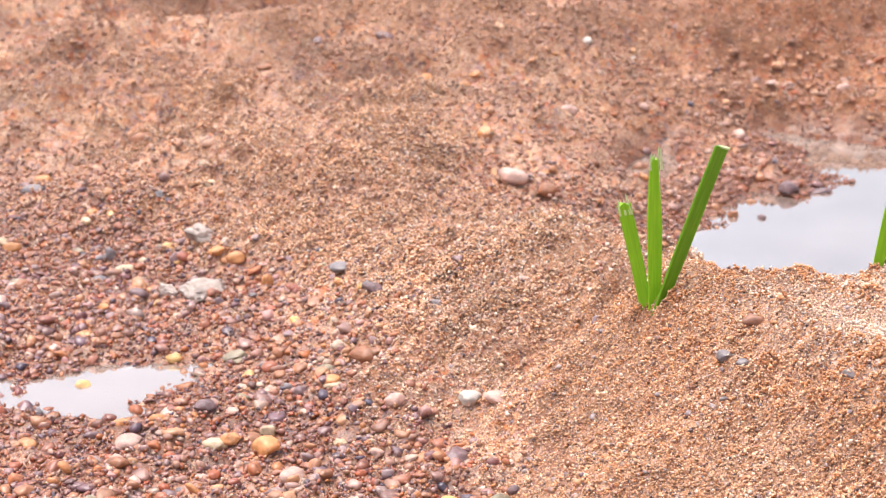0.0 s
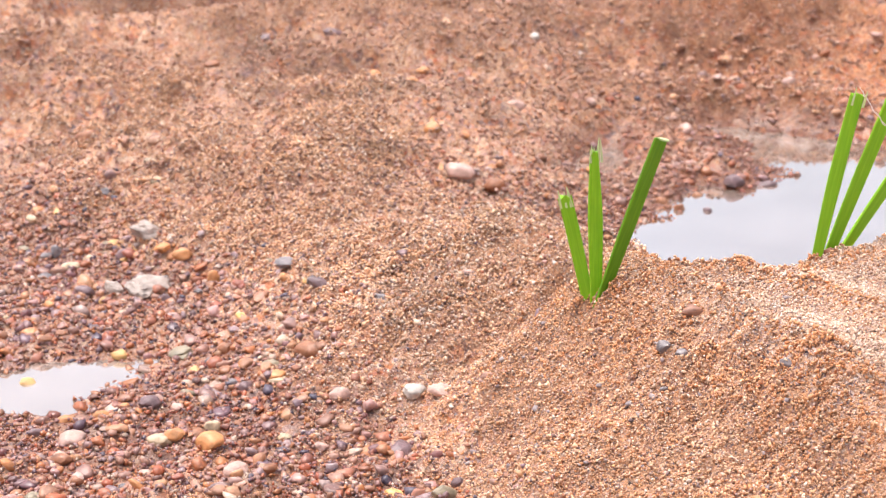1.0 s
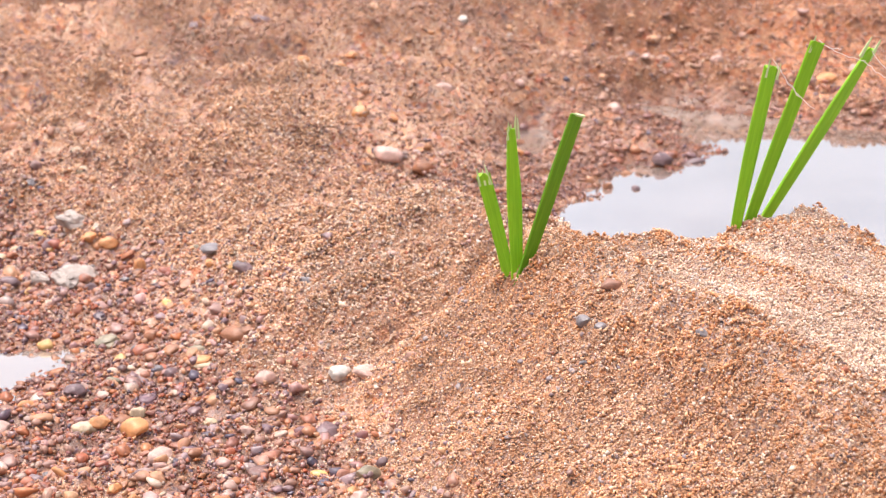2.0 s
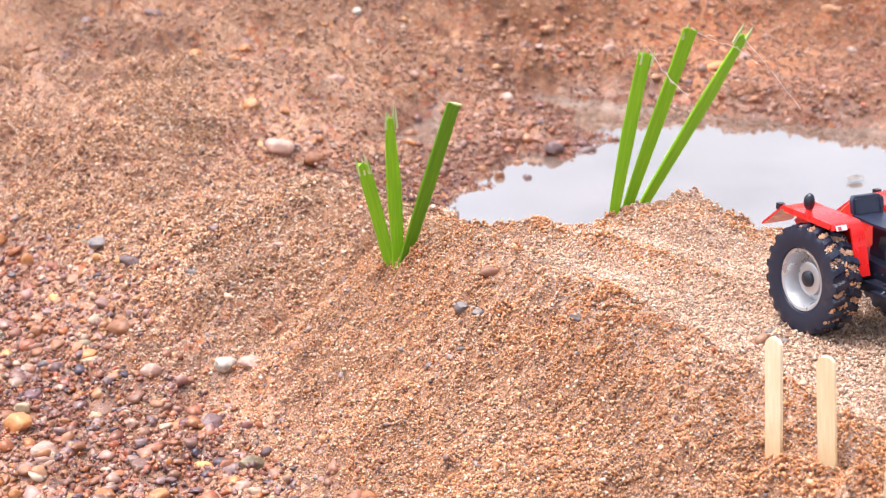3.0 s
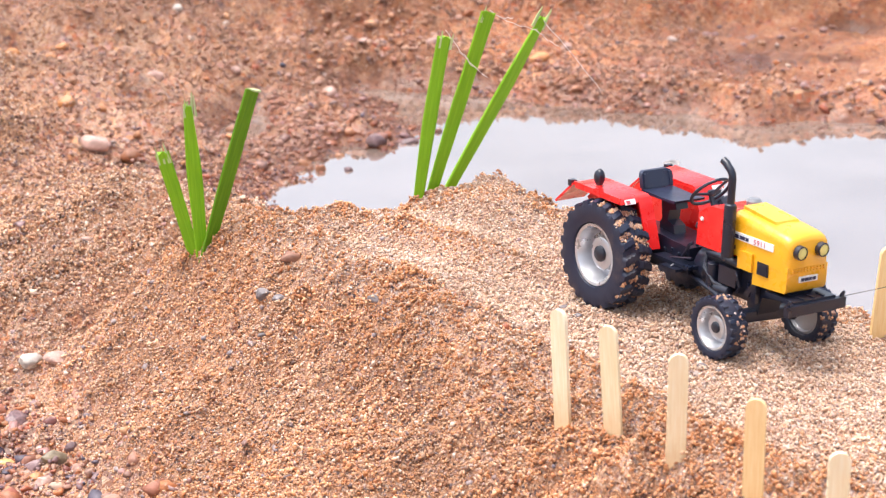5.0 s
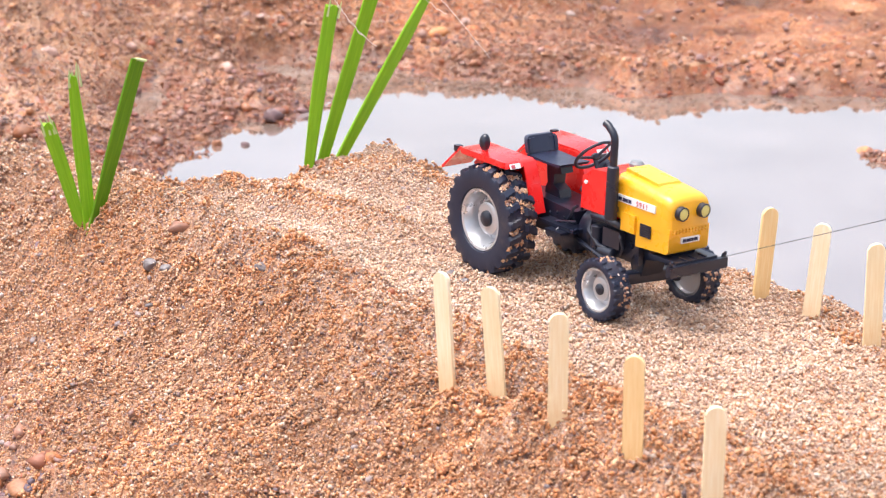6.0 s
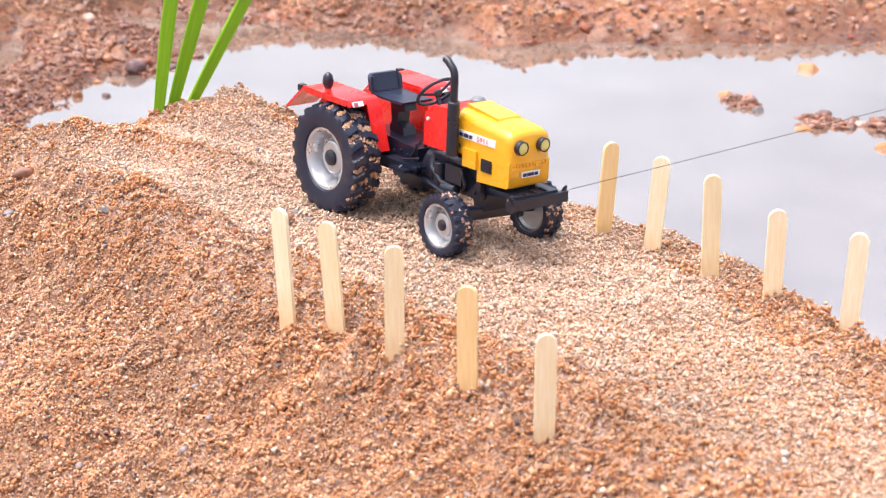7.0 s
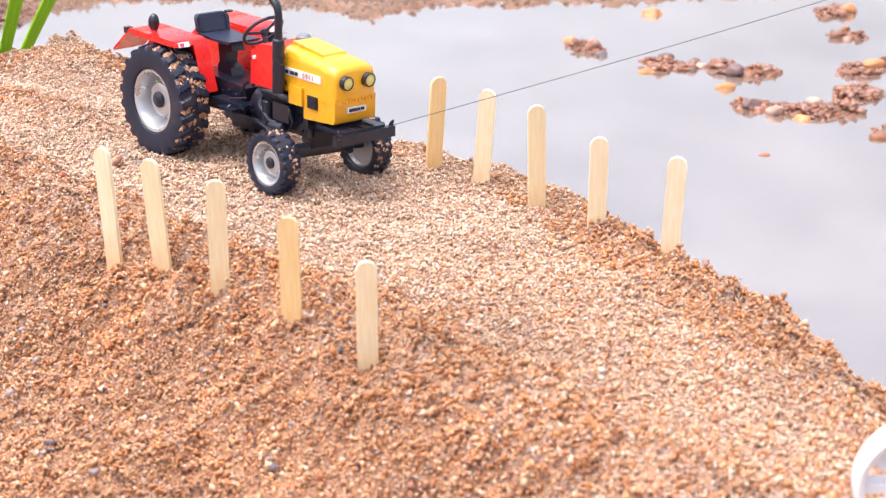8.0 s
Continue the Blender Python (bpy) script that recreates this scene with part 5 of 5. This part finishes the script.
# The thin dark thread that tows it, taut from the bumper.
THREAD = Nodes("thread", 0.7).colour((0.05, 0.045, 0.045)).mat
inverse = TRACTOR.inverted()
line_end = inverse @ Vector((0.8370, 0.4800, 0.3250))
line_start = Vector((0.1178, 0.0145, 0.0325))
sag = [line_start.lerp(line_end, k) - Vector((0, 0, 0.006 * math.sin(math.pi * k))) for k in np.linspace(0, 1, 14)]
part("tow_thread", tube(sag, 0.00016, 5), THREAD, tractor, "thin dark tow thread")


# --- fine pale fibres that hang between the frayed stalks ---
FIBRE = Nodes("dry_fibre", 0.6).colour((0.72, 0.60, 0.55)).mat


def strand(start, end, sag, seed):
    rnd = random.Random(seed)
    line = []
    for k in np.linspace(0, 1, 12):
        p = Vector(start).lerp(Vector(end), k) - crest_foot
        p.z -= sag * math.sin(math.pi * k)
        line.append(p + Vector((rnd.uniform(-1, 1), 0, rnd.uniform(-1, 1))) * 0.0006)
    part("hanging_fibre", tube(line, 0.00022, 5), FIBRE, crest_plant, "fine pale plant fibre")


strand((0.2700, 0.9725, 0.2300), (0.2930, 0.9680, 0.2020), 0.003, 1)
strand((0.2712, 0.9725, 0.2280), (0.2850, 0.9690, 0.2090), 0.001, 2)
strand((0.2975, 0.9785, 0.2390), (0.3280, 0.9900, 0.2240), 0.002, 3)
strand((0.3280, 0.9900, 0.2240), (0.3400, 0.9860, 0.2140), 0.001, 4)
strand((0.3338, 1.0000, 0.2280), (0.3660, 0.9850, 0.1860), -0.001, 6)
strand((0.2968, 0.9785, 0.2392), (0.3120, 0.9850, 0.2330), 0.002, 5)

# --- single stones that stand out from the gravel ---
STONE_COLOURS = {"orange": (0.60, 0.26, 0.10), "brown": (0.34, 0.14, 0.07), "plum": (0.20, 0.12, 0.12), "cream": (0.58, 0.42, 0.27), "grey": (0.42, 0.33, 0.28), "slate": (0.215, 0.180, 0.180),
                 "white": (0.62, 0.54, 0.47), "olive": (0.30, 0.24, 0.16), "pink": (0.58, 0.36, 0.29), "yellow": (0.66, 0.38, 0.14)}
STONE_WORDS = {"orange": "rounded orange river pebble bedded in the sand", "brown": "smooth reddish brown river pebble", "plum": "dull purple brown pebble in the gravel", "cream": "cream coloured rounded pebble",
               "grey": "rough pale grey stone crusted with sand", "slate": "dark slate grey pebble half sunk in sand", "white": "chalky white pebble on the sand", "olive": "flat olive grey river pebble",
               "pink": "pale pinkish rounded stone", "yellow": "waxy yellow pebble at the puddle's edge"}


def stone_mesh(rx, ry, rz, rough, seed):
    """A water-worn stone: a ball pressed flat here and there, with shallow dents."""
    bm = bmesh.new()
    bmesh.ops.create_icosphere(bm, subdivisions=4 if rough > 0.3 else 3, radius=1)
    rnd = random.Random(seed)
    cuts = [(Vector((rnd.gauss(0, 1), rnd.gauss(0, 1), rnd.gauss(0, 1))).normalized(), rnd.uniform(0.62, 0.9)) for _ in range(7)]
    shift = Vector((seed * 3.1, seed * 1.7, 0))
    for v in bm.verts:
        p = v.co.copy()
        for n, d in cuts:
            over = p.dot(n) - d
            if over > 0:
                p -= n * over * 0.8
        p *= 1 + rough * noise.noise(p * 1.6 + shift) + 0.4 * rough * noise.noise(p * 4.0 + shift) + (0.30 * rough * noise.noise(p * 11.0 + shift) if rough > 0.3 else 0.0)
        v.co = (p.x * rx, p.y * ry, p.z * rz)
    return bm


number = 0


def lay_stones(tone, places):
    """Stones of one colour, half sunk in the ground: middle, half width and half height of each."""
    global number
    material = stone_material(tone + "_stone", STONE_COLOURS[tone], 0.6 if tone in ("grey", "white") else 0.42)
    for sx, sy, half_w, half_h in places:
        number += 1
        tall = half_h * 0.95
        ob = part("pebble" if half_w < 0.012 else "stone", stone_mesh(half_w, half_w * (0.75 + 0.2 * math.sin(number * 2.3)), tall, 0.35 if tone == "grey" else 0.16, number), material)
        ob.matrix_world = pose(sx, sy, max(height(sx, sy), -0.4 * tall) + tall * 0.35, 0, 8 * math.sin(number * 1.7), -10 + 25 * math.sin(number * 1.1))
        tagged(ob, STONE_WORDS[tone], "stone", "stones on the sand")


lay_stones("cream", [(-0.194, 1.437, 0.0072, 0.0052), (-0.25, 1.325, 0.0084, 0.0049), (-0.109, 1.011, 0.0052, 0.0045), (-0.072, 1.066, 0.0073, 0.0037)])
lay_stones("olive", [(-0.205, 1.484, 0.0088, 0.0054), (-0.144, 1.151, 0.0094, 0.0043), (-0.078, 1.086, 0.0074, 0.0033), (-0.13, 1.061, 0.0051, 0.0033)])
lay_stones("brown", [(-0.28, 1.608, 0.0132, 0.0069), (-0.112, 1.136, 0.007, 0.0046), (-0.051, 1.089, 0.013, 0.0063), (-0.117, 0.997, 0.0086, 0.0041), (-0.22, 1.036, 0.0079, 0.0043),
            (0.09, 1.462, 0.0092, 0.0073), (-0.081, 0.978, 0.0037, 0.0037), (0.069, 0.887, 0.004, 0.0031), (-0.188, 1.849, 0.009, 0.0042), (0.256, 1.498, 0.005, 0.0055),
            (0.192, 1.661, 0.0083, 0.0055), (0.91, 1.163, 0.0033, 0.0042), (0.786, 0.986, 0.0053, 0.0016), (0.885, 0.987, 0.0075, 0.0062)])
lay_stones("orange", [(-0.354, 1.522, 0.0091, 0.0055), (-0.35, 1.371, 0.0087, 0.0064), (-0.131, 1.256, 0.0047, 0.0093), (-0.254, 1.249, 0.0046, 0.0034), (-0.097, 1.098, 0.0045, 0.0034),
            (-0.106, 0.968, 0.0091, 0.0067), (-0.182, 1.035, 0.0064, 0.0046), (-0.203, 1.027, 0.0053, 0.0043), (-0.074, 1.195, 0.004, 0.0036), (0.039, 1.538, 0.0096, 0.0066),
            (0.022, 1.719, 0.0079, 0.0062), (-0.016, 1.776, 0.0081, 0.0046), (-0.166, 1.008, 0.0042, 0.0028), (0.53, 1.792, 0.0131, 0.0072), (0.034, 1.757, 0.0075, 0.004),
            (0.906, 1.376, 0.0105, 0.0079), (0.795, 1.321, 0.0075, 0.0045), (0.811, 1.209, 0.0094, 0.0042), (0.847, 1.142, 0.01, 0.005), (1.077, 1.313, 0.0079, 0.0068),
            (0.991, 1.148, 0.0118, 0.0057), (0.858, 1.048, 0.0077, 0.0043)])
lay_stones("plum", [(-0.209, 1.337, 0.0081, 0.0067), (-0.166, 1.244, 0.0059, 0.0042), (-0.093, 1.067, 0.0048, 0.0044), (-0.218, 1.01, 0.0056, 0.0035), (-0.048, 1.158, 0.0078, 0.0051),
            (-0.152, 1.044, 0.0072, 0.0047), (0.04, 0.919, 0.0048, 0.0042), (-0.133, 1.891, 0.0104, 0.0049), (0.317, 1.564, 0.0105, 0.0068), (0.348, 1.572, 0.0106, 0.0032),
            (0.28, 1.492, 0.0045, 0.0035), (-0.061, 1.88, 0.0122, 0.0061), (0.848, 1.243, 0.0075, 0.0044), (0.873, 1.173, 0.0085, 0.005), (0.837, 1.087, 0.0088, 0.0053)])
lay_stones("grey", [(-0.189, 1.338, 0.0139, 0.0076), (-0.182, 1.265, 0.0179, 0.0094), (-0.208, 1.27, 0.0098, 0.0069)])
lay_stones("yellow", [(-0.188, 1.159, 0.0067, 0.0043), (-0.244, 1.117, 0.0058, 0.0035)])
lay_stones("slate", [(0.285, 0.764, 0.003, 0.0016), (0.289, 0.751, 0.0022, 0.0013), (0.327, 0.679, 0.0026, 0.0015), (0.332, 0.671, 0.002, 0.0012), (0.155, 0.86, 0.0034, 0.0022),
            (0.145, 0.849, 0.0026, 0.0018), (-0.121, 1.125, 0.0046, 0.0038), (-0.102, 1.077, 0.0037, 0.0033), (-0.005, 1.115, 0.0068, 0.0045), (-0.051, 1.173, 0.0071, 0.004),
            (-0.073, 1.211, 0.0094, 0.0045), (-0.356, 1.486, 0.0148, 0.0054), (-0.269, 1.363, 0.005, 0.0064), (0.149, 0.879, 0.0055, 0.0043), (0.199, 0.808, 0.0042, 0.0028),
            (0.799, 1.268, 0.0053, 0.0058), (1.024, 1.253, 0.0065, 0.004)])
lay_stones("white", [(0.016, 1.017, 0.0077, 0.0056), (0.153, 1.851, 0.006, 0.006), (0.203, 1.859, 0.0061, 0.0048), (-0.38, 1.815, 0.0077, 0.0036)])
lay_stones("pink", [(0.033, 1.008, 0.0087, 0.0042), (-0.03, 1.023, 0.0071, 0.0053), (-0.087, 0.925, 0.0074, 0.0061), (0.062, 1.474, 0.0137, 0.0083), (0.12, 1.639, 0.0092, 0.0059),
            (0.291, 1.691, 0.0073, 0.0084), (0.42, 1.821, 0.0072, 0.006), (0.805, 1.298, 0.0049, 0.0039), (0.86, 1.206, 0.0070, 0.0042), (0.845, 1.066, 0.0070, 0.0042),
            (0.885, 1.074, 0.0068, 0.0042)])


# Pebbles that can be told apart, strewn over the gravel: a few water-worn shapes shared between many.
PEBBLE_FORMS = [stone_mesh(1.0, 0.62 + 0.07 * k, 0.50 + 0.05 * (k % 3), 0.14 + 0.02 * k, 300 + k) for k in range(6)]
PEBBLE_MESHES = []
for form in PEBBLE_FORMS:
    shape = part("pebble", form, PEBBLE)
    PEBBLE_MESHES.append(shape.data)
    bpy.data.objects.remove(shape)
PEBBLE_TONES = {tone: stone_material(tone + "_pebble", STONE_COLOURS[tone], 0.3) for tone in ("orange", "brown", "plum", "cream", "pink", "slate", "yellow", "olive")}
px, py = spread(63, 700, -0.42, 0.08, 0.76, 1.45, lambda x, y: (1 - sandy(x, y)) * (1 - 0.5 * sheen(x, y)) * ease(0.0, 0.004, ground(x, y, False)) * 0.55)
rnd = random.Random(64)
for x, y in list(zip(px, py))[:170]:
    tone = rnd.choice(("orange", "orange", "brown", "brown", "plum", "cream", "pink", "slate", "olive", "yellow"))
    size = min(0.0085, rnd.lognormvariate(-5.25, 0.28))
    pebble = new("pebble", rnd.choice(PEBBLE_MESHES))
    pebble.matrix_world = pose(x, y, height(x, y) + 0.22 * size, rnd.gauss(0, 10), rnd.gauss(0, 10), rnd.uniform(0, 360)) @ Matrix.Diagonal((size, size, size, 1))
    pebble.material_slots[0].link = "OBJECT"
    pebble.material_slots[0].material = PEBBLE_TONES[tone]
    tagged(pebble, STONE_WORDS[tone], "stone", "stones on the sand")


# --- fallen leaves in the water ---
def leaf_on_water(name, x, y, length, width, curl, turn, colour, label):
    s = Nodes(name, 0.5)
    s.colour(s.ramp(s.noise(s.local(), 120.0, 4.0), (0.3, tuple(0.6 * c for c in colour)), (0.7, colour)).outputs["Color"])
    bm = bmesh.new()
    rows = []
    for i in range(9):
        k = i / 8
        w = width * math.sin(math.pi * (0.06 + 0.9 * k)) ** 0.8
        rows.append([bm.verts.new((length * (k - 0.5), w * u, 0.0015 + curl * (u * u) + curl * 0.8 * k * k)) for u in (-1, -0.5, 0, 0.5, 1)])
    for a, b in zip(rows, rows[1:]):
        for j in range(4):
            bm.faces.new((a[j], a[j + 1], b[j + 1], b[j]))
    bmesh.ops.solidify(bm, geom=bm.faces, thickness=0.0005)
    ob = part(name, bm, s.mat)
    ob.matrix_world = pose(x, y, 0.0005, 0, 0, turn)
    return tagged(ob, label, "leaf")


leaf_on_water("fallen_leaf", 0.5474, 1.3085, 0.026, 0.009, 0.009, 10, (0.70, 0.27, 0.04), "curled orange dead leaf floating in the puddle")
leaf_on_water("fallen_leaf", 0.5794, 1.2886, 0.016, 0.006, 0.002, -20, (0.45, 0.33, 0.33), "sunken pinkish grey leaf scrap in the puddle")
leaf_on_water("fallen_leaf", 0.5614, 1.4309, 0.018, 0.007, 0.0012, 40, (0.58, 0.53, 0.51), "pale leaf scrap lying in the puddle")
leaf_on_water("fallen_leaf", 0.4551, 1.7600, 0.030, 0.012, 0.004, 15, (0.68, 0.60, 0.14), "yellow fallen leaf at the far shore")


# --- a white spoked toy wheel standing at the bank's near end ---
WHITE_PLASTIC = paint_material("white_plastic", (0.86, 0.86, 0.90), 0.35, 0.06)
toy_wheel = empty("spoked_toy", pose(0.4295, 0.3285, 0.1480, 0, 0, -28), "white plastic spoked toy ring standing in the sand", "toy")
part("rim", revolve([(0.0178, -0.0050), (0.0197, -0.0058), (0.0210, -0.0030), (0.0210, 0.0030), (0.0197, 0.0058), (0.0178, 0.0050)], 48), WHITE_PLASTIC, toy_wheel)
part("hub", revolve([(0.0, -0.0060), (0.0040, -0.0060), (0.0050, -0.0040), (0.0050, 0.0040), (0.0, 0.0045)], 24), WHITE_PLASTIC, toy_wheel)
for i in range(11):
    a = i * 2 * math.pi / 11 + 0.2
    spoke = rounded(block(0.0045, 0.0184, -0.0030, 0.0030, -0.0014, 0.0014), 0.0005)
    part("spoke", moved(spoke, Matrix.Rotation(a, 4, "Y")), WHITE_PLASTIC, toy_wheel)
